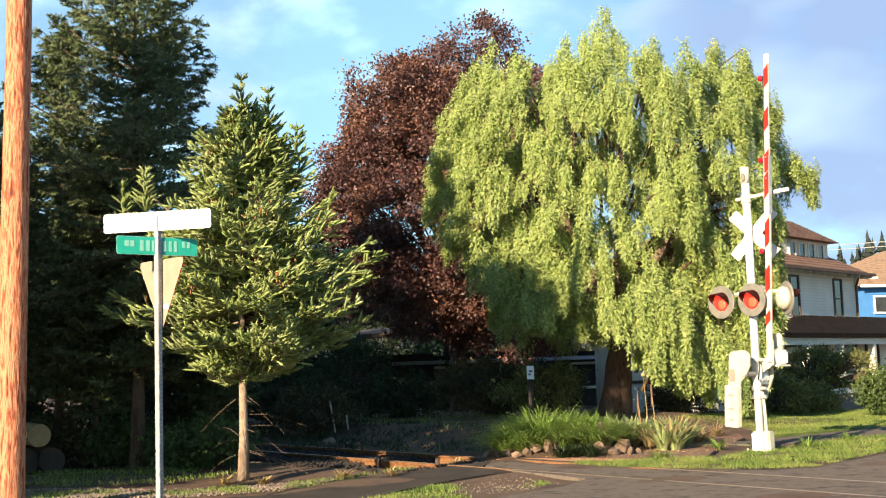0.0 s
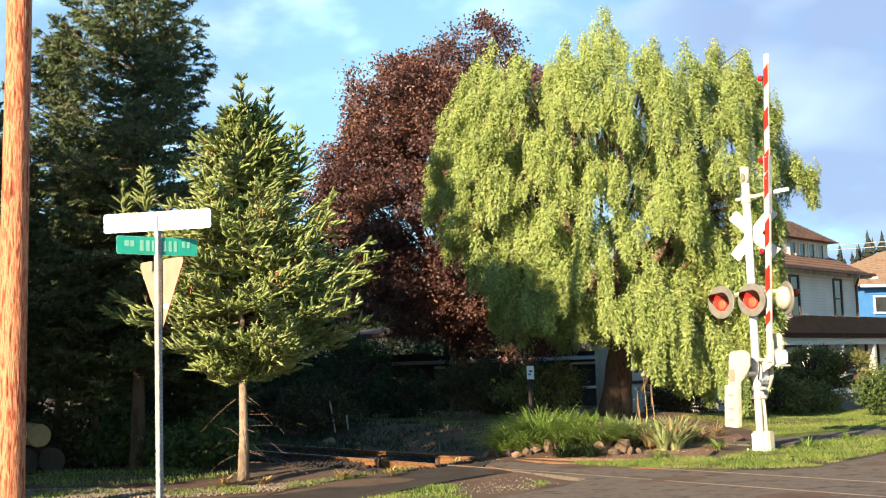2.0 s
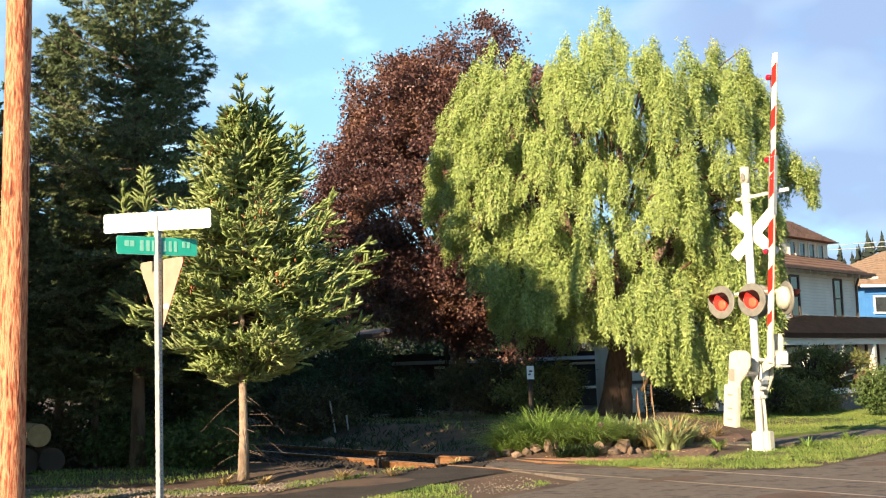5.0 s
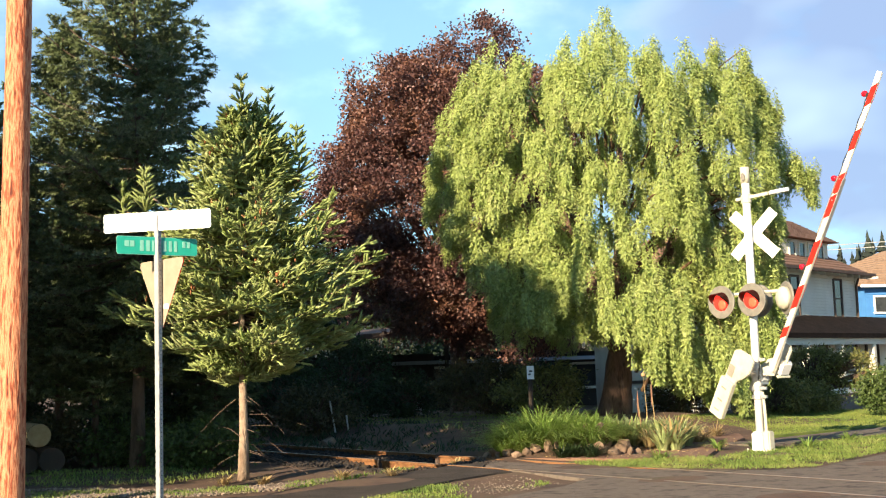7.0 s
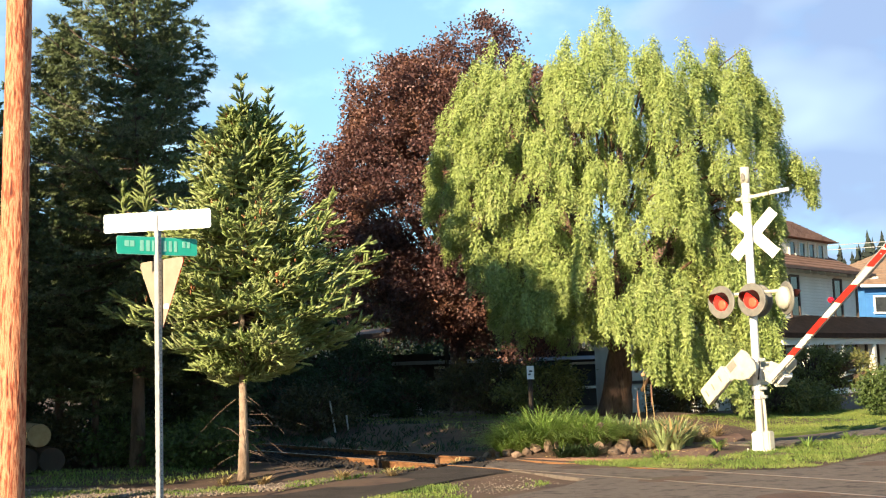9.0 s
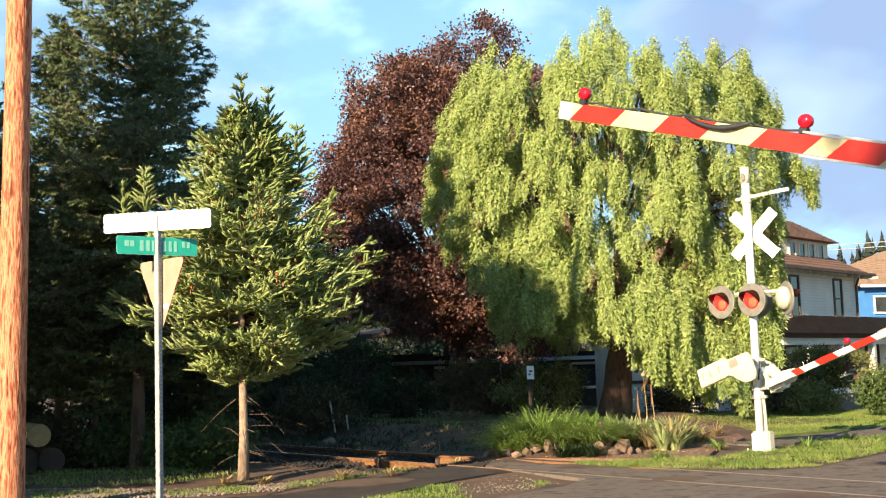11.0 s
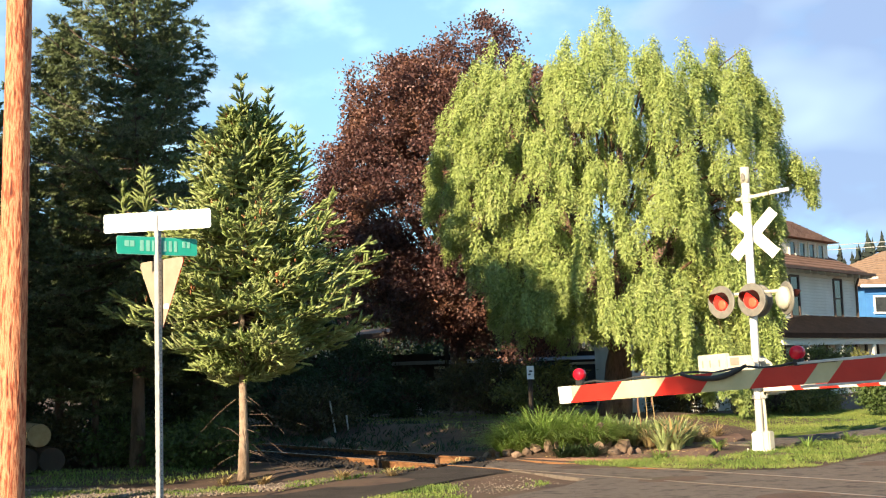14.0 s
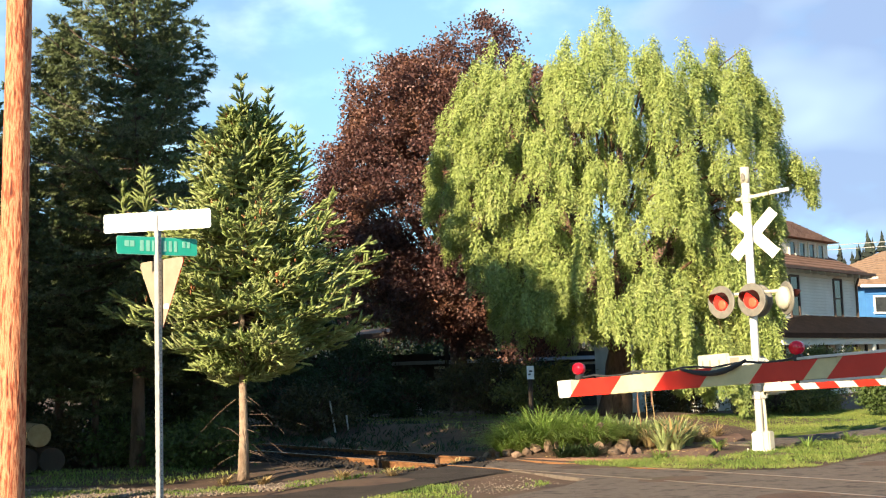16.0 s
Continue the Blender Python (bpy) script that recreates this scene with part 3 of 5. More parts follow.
def conifer(name, m, H, crown, rmax, seed, needles, bark, label, trunk_r, step=0.17, per=7, n_side=11, n_finger=4, brush=9, nl=0.045, nw=0.013, cones=0, group="", spray=0.16, leader=1.0, side=0.0, lift=0.0, thin=0.5, finger=0.13, taper=1.1, spires=(), low_wide=0.1, core=0.0):
    """A fir or spruce: trunk, whorls of limbs, side twigs and needle brushes; cones hang near the top."""
    rng = np.random.default_rng(seed)
    t = thing(name, m, label, "tree", group)
    k = np.linspace(0, 1, 9)
    wob = np.cumsum(rng.normal(0, 0.02, (9, 2)), 0) * H / 8
    spine = np.column_stack([wob, k * H])
    part("trunk", tube([tuple(p) for p in spine], [trunk_r * (1 - 0.93 * a) * (1.25 if a == 0 else 1) for a in k], 12), M[bark], t, smooth=True)
    S0, S1, limbs, tips = [], [], [], []
    z = crown
    while z < H - 0.1:
        u = (z - crown) / (H - crown)
        L0 = rmax * min(1.0, (u + low_wide) / (0.24 + low_wide)) * min(1.0, (1 - u) / 0.78) ** taper + 0.09
        for b in range(per if u < 0.68 else max(2, int(per * thin))):
            z0 = z + rng.uniform(-0.5, 0.5) * step
            a = rng.uniform(0, math.tau)
            L = L0 * rng.uniform(0.55, 1.25) * (1 + side * math.cos(a))
            droop = -0.32 * (1 - u) + leader * u ** 2 + rng.normal(0, 0.1)
            cx, cy = np.interp(z0, spine[:, 2], spine[:, 0]), np.interp(z0, spine[:, 2], spine[:, 1])
            o = np.array([cx, cy, z0])
            h = np.array([math.cos(a), math.sin(a), 0])
            tt = np.linspace(0, 1, 6)
            pts = o + h * (L * tt)[:, None] + np.array([0, 0, 1]) * (L * (droop * tt + 0.28 * tt ** 3))[:, None]
            limbs.append(pts)
            tips.append(pts[-1])
            sd = np.array([-h[1], h[0], 0])
            ns = max(3 if thin < 0.5 else 4, int(n_side * (0.5 + 0.5 * L / rmax) * (1.0 if u < 0.74 or thin >= 0.5 else 0.8)))
            for q in np.linspace(0.16, 0.98, ns):
                p = np.array([np.interp(q, tt, pts[:, i]) for i in range(3)])
                for sg in (-1, 1):
                    ln = (0.36 * L * (1 - q) ** 0.8 + 0.1) * rng.uniform(0.7, 1.2)
                    dv = h * rng.uniform(0.5, 0.9) + sd * sg * rng.uniform(0.55, 0.95) + np.array([0, 0, rng.uniform(-0.22, 0.12)])
                    dv /= np.linalg.norm(dv)
                    e = p + dv * ln
                    S0.append(p)
                    S1.append(e)
                    for r in np.linspace(0.25, 0.95, n_finger):
                        pp = p + dv * ln * r
                        fl = (finger + 0.25 * ln * (1 - r)) * rng.uniform(0.7, 1.3)
                        dd = dv * 0.6 + h * 0.3 + np.array([0, 0, lift]) + sd * rng.normal(0, 0.4) + rng.normal(0, spray, 3)
                        dd /= np.linalg.norm(dd)
                        S0.append(pp)
                        S1.append(pp + dd * fl)
        z += step * (1.25 - 0.5 * u)
    for sx, sy, z0, z1 in spires:
        part("leading_shoot", tube([(sx * 0.4, sy * 0.4, z0 - 0.7), (sx, sy, z0), (sx, sy, z1)], [0.02, 0.014, 0.004], 6), M[bark], t)
        S0.append(np.array([sx, sy, z0 - 0.1]))
        S1.append(np.array([sx, sy, z1]))
        for w in np.linspace(z0 - 0.3, z1 - 0.12, 6):
            for b in range(7):
                a = rng.uniform(0, math.tau)
                ln = 0.1 + 0.36 * (z1 - w) * rng.uniform(0.5, 1.0)
                dv = unit(np.array([math.cos(a), math.sin(a), rng.uniform(0.5, 1.1)]))
                S0.append(np.array([sx, sy, w]))
                S1.append(np.array([sx, sy, w]) + dv * ln)
    S0, S1 = np.array(S0), np.array(S1)
    lb = [needle_brush(S0, S1, brush, nl, nw, rng)]
    if core:
        # solid spindle inside each bottle-brush shoot
        ax = unit(S1 - S0)
        e1 = unit(np.cross(ax, np.array([0.31, 0.17, 0.93])))
        e2 = np.cross(ax, e1)
        ns, k4 = len(S0), 4
        vs = [S0[:, None]]
        for tt, rr in ((0.15, 0.8), (0.8, 1.0)):
            an = np.arange(k4) * math.tau / k4 + tt
            vs.append((S0 + (S1 - S0) * tt)[:, None] + (e1[:, None] * np.cos(an)[None, :, None] + e2[:, None] * np.sin(an)[None, :, None]) * core * rr)
        vs.append((S1 + ax * core)[:, None])
        cv = np.concatenate(vs, 1).reshape(-1, 3)
        tri = []
        for q in range(k4):
            r = (q + 1) % k4
            tri += [(0, 1 + r, 1 + q), (1 + q, 1 + r, 5 + r), (1 + q, 5 + r, 5 + q), (5 + q, 5 + r, 9)]
        lb.append((cv, (np.arange(ns)[:, None, None] * 10 + np.array(tri)[None]).reshape(-1, 3)))
    v, f = merge(lb)
    cloud_mesh("crown", v, f, needles, t)
    # limbs as thin three-sided sticks
    LV, LF, o = [], [], 0
    for pts in limbs:
        r = 0.012 + 0.012 * np.linalg.norm(pts[-1] - pts[0])
        for i, (p, w) in enumerate(zip(pts, np.linspace(1, 0.15, 6))):
            for k3 in range(3):
                an = k3 * math.tau / 3
                LV.append(p + r * w * np.array([math.cos(an) * 0.7, math.sin(an) * 0.7, math.sin(an + 1)]))
        for i in range(5):
            for k3 in range(3):
                a0, a1 = o + i * 3 + k3, o + i * 3 + (k3 + 1) % 3
                LF.append((a0, a1, a1 + 3, a0 + 3))
        o += 18
    tagged(cloud_mesh("branchwork", np.array(LV), np.array(LF), M[bark], t), kind="stuff")
    if cones:
        up = [p for p in tips if p[2] > crown + 0.3 * (H - crown)]
        pick = rng.choice(len(up), cones)
        CV, CF, o = [], [], 0
        for i in pick:
            p = up[i] * np.array([0.8, 0.8, 1]) + np.array([0, 0, -0.03]) + rng.normal(0, 0.06, 3)
            for c in range(rng.integers(1, 4)):
                pc = p + rng.normal(0, 0.05, 3)
                r = 0.017
                ring = [pc + np.array([r * math.cos(w), r * math.sin(w), -0.04]) for w in np.arange(5) * math.tau / 5]
                CV += [pc] + ring + [pc + np.array([0, 0, -0.1])]
                for w in range(5):
                    CF += [(o, o + 1 + w, o + 1 + (w + 1) % 5), (o + 6, o + 1 + (w + 1) % 5, o + 1 + w)]
                o += 7
        tagged(cloud_mesh("cone_cluster", np.array(CV), np.array(CF), M["cone"], t, "hanging orange-brown cones"), kind="stuff")
    return t


spruce = conifer("spruce_tree", pose(-3.09, 17.91, -0.05, 0, 0, 0), 5.65, 1.55, 1.8, 11, M["needles"], "bark_pale", "small sunlit spruce with cones and a bare lower trunk",
                 0.075, step=0.15, per=10, n_side=9, n_finger=3, brush=18, nl=0.046, nw=0.016, cones=220, spray=0.26, leader=0.3, side=0.12, lift=0.5, thin=0.7, finger=0.17, taper=1.05, low_wide=0.03, core=0.02,
                 spires=((0.06, 0, 5.45, 6.22), (0.46, 0.1, 5.35, 6.02), (0.9, 0.0, 4.9, 5.4), (-1.35, -0.3, 4.35, 4.75), (-1.7, -0.25, 4.1, 4.55)))
fir = conifer("fir_tree", pose(-5.4, 20.7, -0.05), 10.6, 1.7, 2.5, 12, M["needles_dark"], "bark", "tall dark fir with drooping branches and bare trunk base",
              0.12, step=0.23, per=8, n_side=11, n_finger=5, brush=10, nl=0.058, nw=0.034, spray=0.22, group="fir trees")
fir_b = conifer("fir_tree", pose(-7.2, 22.0, -0.05), 8.3, 1.5, 1.9, 13, M["needles_dark"], "bark", "dark fir with a pale leading shoot beside the pole",
                0.1, step=0.23, per=8, n_side=11, n_finger=4, brush=9, nl=0.058, nw=0.034, spray=0.22, group="fir trees")
# fir_c stands out of view on the left, added to cast shade
fir_c = conifer("fir_tree", pose(-10.9, 10.6, -0.05), 8.7, 1.4, 2.0, 14, M["needles_dark"], "bark", "dense dark fir, mostly out of view and added to cast shade",
                0.12, step=0.34, per=7, n_side=8, n_finger=3, brush=6, nl=0.12, nw=0.085, spray=0.25, group="fir trees")
# most fir_c copies are unseen too, placed where their shadows are wanted
for x, y, s, r in ((-9.3, 13.6, 1.16, 75), (-13.0, 16.0, 1.66, 110), (-11.9, 18.6, 1.5, 160), (-6.45, 21.6, 0.74, 70), (-8.6, 24.5, 0.7, 200), (-4.9, 23.6, 0.62, 120), (-4.35, 22.6, 0.45, 250), (-11.4, 28.5, 1.1, 30), (-13.6, 25, 1.75, 130), (-16, 27.5, 1.8, 220), (-12.2, 22.6, 1.4, 330), (-19, 31, 1.8, 90), (-12.3, 8.2, 0.78, 45),
                   (-9.0, 33, 1.0, 100), (-14.8, 36, 1.3, 60), (-12.9, 31, 1.2, 190),
                   (-12.6, 11.4, 1.1, 150), (-14.2, 13.5, 1.15, 20), (-16.6, 16.4, 1.6, 280)):
    c = copy_thing(fir_b if y < 23 and x > -7 else fir_c, pose(x, y, -0.05, 0, 0, r))
    c.scale = (s * 0.85, s * 0.85, s) if s == 1.16 else (s, s, s)


def limb(p0, p1, r0, r1, rng, sag=0.0, n=7):
    t = np.linspace(0, 1, n)
    p0, p1 = np.array(p0, float), np.array(p1, float)
    w = np.cumsum(rng.normal(0, 0.05, (n, 3)), 0) * np.linalg.norm(p1 - p0) / n
    w = w - w[0] - t[:, None] * (w[-1] - w[0])
    pts = p0 + (p1 - p0) * t[:, None] + w + np.array([0, 0, 1]) * (sag * np.sin(np.pi * t))[:, None]
    return tube([tuple(p) for p in pts], list(r0 + (r1 - r0) * t), 8)


def willow_tree(m):
    """A weeping willow: flared trunk, forked limbs and overlapping hanging tongues of leafy strands."""
    rng = np.random.default_rng(31)
    t = thing("willow_tree", m, "large weeping willow with sunlit yellow-green hanging foliage", "tree")
    bm = join(limb((-0.3, -0.1, -0.1), (0.12, 0, 2.3), 0.3, 0.2, rng), limb((0.08, -0.05, -0.1), (0.2, 0, 2.4), 0.27, 0.19, rng), limb((0.05, 0, 1.9), (-1.3, -0.4, 5.6), 0.22, 0.1, rng),
              limb((0.1, 0, 1.9), (0.4, 0.3, 7.2), 0.22, 0.08, rng), limb((0.1, 0, 1.6), (2.1, 0.1, 5.6), 0.19, 0.09, rng), limb((-0.2, 0, 3.0), (-2.6, 0.2, 6.2), 0.12, 0.05, rng),
              limb((0.2, 0, 3.4), (2.9, -0.6, 6.6), 0.11, 0.05, rng))
    for v in bm.verts:
        if v.co.z < 3:
            v.co.x += 0.13 * noise.noise(v.co * 2.6)
            v.co.y += 0.13 * noise.noise(v.co * 2.6 + Vector((9, 0, 0)))
            flare = max(0.0, 0.5 - v.co.z) * 0.55
            v.co.x += (v.co.x + 0.1) * flare
            v.co.y += v.co.y * flare
    part("trunk", bm, M["bark_red"], t, "thick furrowed reddish-brown trunk", True)

    def lowest(x):
        low = np.interp(x, (-4.7, -4.0, -3.3, -2.6, -1.2, -0.2, 0.5, 2.4, 3.1, 3.9, 5.2), (5.3, 4.3, 3.2, 2.2, 2.1, 2.0, 0.9, 0.3, 0.45, 2.8, 5.2))
        return low + (1.1 if x < 0.3 else 0.6) * abs(noise.noise((x * 1.9 + 1.7, 0.4, 4.0)))

    boughs = []

    def offer(x, y, z, gap, size):
        for h in boughs:
            if (h[0] - x) ** 2 + (h[1] - y) ** 2 + ((h[2] - z) * 0.8) ** 2 < gap * gap:
                return
        boughs.append((x, y, z, size))

    for x, z, y, size in ((-3.95, 6.7, 0, 0.45), (-3.65, 7.9, -0.3, 0.55), (-3.2, 9.0, 0, 0.6), (-2.6, 9.75, 0.3, 0.55), (-1.8, 9.2, -0.2, 0.55), (-0.85, 9.5, 0.2, 0.5), (0.0, 10.3, 0, 0.4), (0.1, 9.5, -0.5, 0.6),
                          (0.95, 9.75, 0.1, 0.5), (1.7, 9.0, -0.3, 0.6), (2.5, 9.7, 0.1, 0.5), (3.3, 9.6, 0.2, 0.5), (3.75, 8.4, 0.1, 0.45), (3.0, 9.1, -0.4, 0.5), (3.5, 8.6, -0.1, 0.5), (3.3, 7.8, -0.8, 0.55), (3.6, 7.2, -0.2, 0.5), (4.2, 7.15, 0.2, 0.45), (4.6, 6.8, -0.1, 0.35), (2.2, 8.9, -0.9, 0.5)):
        boughs.append((x, y, z, size))
    for k in range(12000):
        a = rng.uniform(0, math.tau)
        z = rng.uniform(2.0, 9.6)
        fz = max(0.02, 1 - abs((z - 5.2) / 5.0) ** 4.0) ** 0.45
        fz *= rng.uniform(0.82, 1.0) if rng.random() < 0.85 else rng.uniform(0.45, 0.75)
        x, y = -0.1 + 3.8 * math.cos(a) * fz, 3.4 * math.sin(a) * fz
        if (y > 1.2 and rng.random() < 0.7) or z < lowest(x) + 0.6 or (x < -1.2 and z < 4.4 and rng.random() < 0.85) or noise.noise((x * 0.8 + 5, y * 0.6, z * 0.75)) < -0.12:
            continue
        offer(x, y, z, 0.9 if y < 1.2 else 1.2, rng.uniform(0.42, 0.68))
    heads = []
    for x, y, z, size in boughs:
        o = np.array([x * 0.75, y - 0.8])
        o /= np.linalg.norm(o) + 1e-6
        e = np.array([-o[1], o[0]])
        for row in range(3):
            for q in range(3 + row % 2):
                u = ((q + 0.5) / (3 + row % 2) * 2 - 1) * size + rng.normal(0, 0.14)
                bulge = 0.42 * (1 - (u / (size + 0.15)) ** 2) + 0.12 * row + rng.normal(0, 0.1)
                heads.append((x + e[0] * u + o[0] * bulge, y + e[1] * u + o[1] * bulge, z - 0.33 * row - 0.6 * u * u / size + rng.normal(0, 0.14), o))
    tw, lp, lo = [], [], []
    for hi, (x, y, z, o) in enumerate(heads):
        out = np.array([o[0], o[1], 0.0])
        low = lowest(x)
        if z < low + 0.2:
            continue
        n = int(rng.integers(26, 40))
        wide = rng.uniform(0.13, 0.24)
        length = rng.uniform(0.32, 0.88) * (2.1 if z < 3.4 else 1.6 if z < 4.4 else 1.0)
        a = rng.uniform(0, math.tau, n)
        r = wide * np.sqrt(rng.uniform(0, 1, n))
        dx, dy = np.cos(a) * r, np.sin(a) * r
        rise = z - 1.9 * r ** 2 / wide + rng.normal(0, 0.07, n)
        ln = length * (1.0 - 0.55 * (r / wide) ** 2) * rng.uniform(0.45, 1.15, n)
        ln = np.minimum(ln, np.maximum(0.25, rise - low))
        for i in range(n):
            s = np.arange(0, ln[i], 0.045)
            u = s / max(0.3, ln[i])
            sway = 0.12 * (1 - np.exp(-s * 4))
            narrow = 1.0 - 0.35 * u
            ph = rng.uniform(0, 6)
            px = x + dx[i] * narrow + out[0] * sway + 0.03 * np.sin(s * 6 + ph)
            py = y + dy[i] * narrow + out[1] * sway + 0.03 * np.cos(s * 5 + ph)
            pz = rise[i] - s + 0.1 * np.exp(-s * 7)
            lp.append(np.column_stack([px, py, pz]))
            o = out * 0.9 + np.array([math.cos(a[i]), math.sin(a[i]), 0.0]) * 0.7
            lo.append(np.repeat(o[None] + np.array([0, 0, 0.45]), len(s), 0))
        if hi % 11 == 0 and len(tw) < 90:
            root = (x * 0.45, y * 0.45, min(z - 0.6, 2.8 + (z - 2) * 0.6))
            tw.append(limb(root, (x, y, z), 0.045, 0.01, rng, sag=0.25, n=9))
    for k in range(70):
        a, z = rng.uniform(0, math.tau), rng.uniform(3.0, 8.0)
        p = np.array([2.6 * math.cos(a), 2.3 * math.sin(a), z])
        tw.append(limb(p, p + rng.normal(0, 0.55, 3) + np.array([0.3 * math.cos(a), 0.3 * math.sin(a), -0.5]), 0.018, 0.005, rng, sag=0.15, n=6))
    tagged(part("branchwork", join(*tw), M["willow_twig"], t, "tangle of orange-brown branches"), kind="stuff")
    P, O = np.concatenate(lp), np.concatenate(lo)
    n = len(P)
    d = unit(np.column_stack([O[:, :2] * 0.35 + rng.normal(0, 0.8, (n, 2)), np.full(n, -0.9) + rng.normal(0, 0.35, n)]))
    face = unit(O + rng.normal(0, 0.55, (n, 3)))
    long, wd = rng.uniform(0.07, 0.13, (n, 1)), rng.uniform(0.024, 0.042, (n, 1))
    side = unit(np.cross(d, face)) * wd / 2
    mid = P + d * long * 0.45 + face * wd * 0.25
    v = np.stack([P, mid - side, P + d * long, mid + side], 1).reshape(-1, 3)
    q = np.arange(n)[:, None] * 4
    f = np.concatenate([q + [0, 1, 2], q + [0, 2, 3]], 0)
    cloud_mesh("crown", v, f, M["willow"], t)
    return t


willow_tree(pose(4.25, 30.0, -0.03))


def leaf_crown(name, m, lobes, clumps, leaves, size, leaf, material, label, seed, trunk=None, category="tree", group="", shell=0.6, bark="bark"):
    """A broad-leaved crown: clumps of leaves on branches inside a few overlapping lobes (x, y, z, rx, ry, rz)."""
    rng = np.random.default_rng(seed)
    t = thing(name, m, label, category, group)
    lob = np.array(lobes, float)
    vol = lob[:, 3] * lob[:, 4] * lob[:, 5]
    which = rng.choice(len(lob), clumps, p=vol / vol.sum())
    d = unit(rng.normal(size=(clumps, 3)))
    c = lob[which, :3] + d * (rng.uniform(shell, 1.0, (clumps, 1)) ** 0.6) * lob[which, 3:]
    bms = []
    if trunk:
        h, r = trunk
        bms.append(limb((0, 0, -0.1), (0.05, 0, h), r, r * 0.7, rng))
    for p in c[:: max(1, clumps // 90)]:
        root = (0, 0, (trunk[0] * 0.8 if trunk else 0.1) + 0.3 * max(0, p[2] - (trunk[0] if trunk else 0)))
        bms.append(limb(root, p, 0.07 if trunk else 0.015, 0.012 if trunk else 0.004, rng, n=5))
    part("trunk" if trunk else "stem", join(*bms), M[bark], t)
    n = clumps * leaves
    base = np.repeat(c, leaves, 0) + rng.normal(0, 1, (n, 3)) * size * np.array([1, 1, 0.7])
    out = unit(base - np.repeat(lob[which, :3], leaves, 0))
    dr = unit(out * 0.6 + rng.normal(0, 0.7, (n, 3)) + np.array([0, 0, -0.35]))
    v, f = blades(base, base + dr * leaf * rng.uniform(0.7, 1.3, (n, 1)), leaf * rng.uniform(0.45, 0.75, n), rng)
    cloud_mesh("crown" if trunk else "foliage", v, f, material, t)
    return t


leaf_crown("beech_tree", pose(0.3, 36.3, -0.03), [(0.0, 0, 6.6, 4.1, 3.4, 4.0), (1.3, 0, 9.2, 2.3, 2.2, 2.9), (-1.2, -0.3, 8.7, 2.3, 2.2, 2.5), (-2.6, -0.4, 6.6, 1.9, 1.8, 2.2), (2.2, 0, 7.2, 2.4, 2.4, 3.6),
                                                  (-0.6, -1.0, 4.1, 3.2, 2.0, 1.5), (-3.0, -0.6, 4.8, 1.7, 1.6, 1.6), (-1.7, 0.0, 9.7, 1.7, 1.7, 1.9), (0.9, 0, 11.2, 1.5, 1.5, 1.3), (-0.4, 0, 10.5, 1.5, 1.5, 1.3), (-2.1, -0.2, 8.9, 1.2, 1.4, 1.3), (-2.6, -0.3, 7.7, 1.2, 1.4, 1.4), (1.6, -1.2, 3.2, 2.2, 1.8, 1.5), (0.2, -0.6, 3.4, 2.6, 1.8, 1.2)],
           1500, 130, 0.2, 0.11, M["beech"], "large copper beech with dark purple-brown leaves", 41, trunk=(3.6, 0.3), shell=0.5)
leaf_crown("tree", pose(10.6, 34.6, 0), [(0, 0, 1.2, 0.8, 0.8, 0.65), (-0.8, 0.5, 0.9, 0.6, 0.6, 0.6), (0.9, -0.4, 1.15, 0.6, 0.6, 0.55)], 110, 90, 0.13, 0.08, M["shrub_olive"], "autumn-tinted garden tree before the porch", 43, trunk=(0.6, 0.05))
# next three trees are out of view, added only for their shadows
leaf_crown("tree", pose(-3.7, -7.1, 0), [(0, 0, 5.8, 3.5, 3.4, 3.4), (1.5, -1.0, 7.2, 2.6, 2.6, 2.6)], 420, 70, 0.3, 0.2, M["shrub"], "unseen broad leafy tree added behind the camera for shade", 44, trunk=(2.6, 0.2))
leaf_crown("tree", pose(-7.2, -7.5, 0), [(-0.2, 0, 7.9, 0.8, 1.1, 0.85), (0.8, -0.4, 7.7, 0.9, 1.0, 0.9)], 140, 80, 0.15, 0.16, M["shrub"], "unseen tall leafy tree added to shade the near gate arm", 47, trunk=(7.4, 0.16))
leaf_crown("tree", pose(-8.5, 12.2, 0), [(0, 0, 9.15, 1.3, 1.4, 1.15), (-1.0, 0.2, 9.3, 1.0, 1.1, 0.9)], 160, 70, 0.3, 0.2, M["shrub"], "unseen high-crowned tree added to shade the lower willow", 46, trunk=(8.2, 0.16))
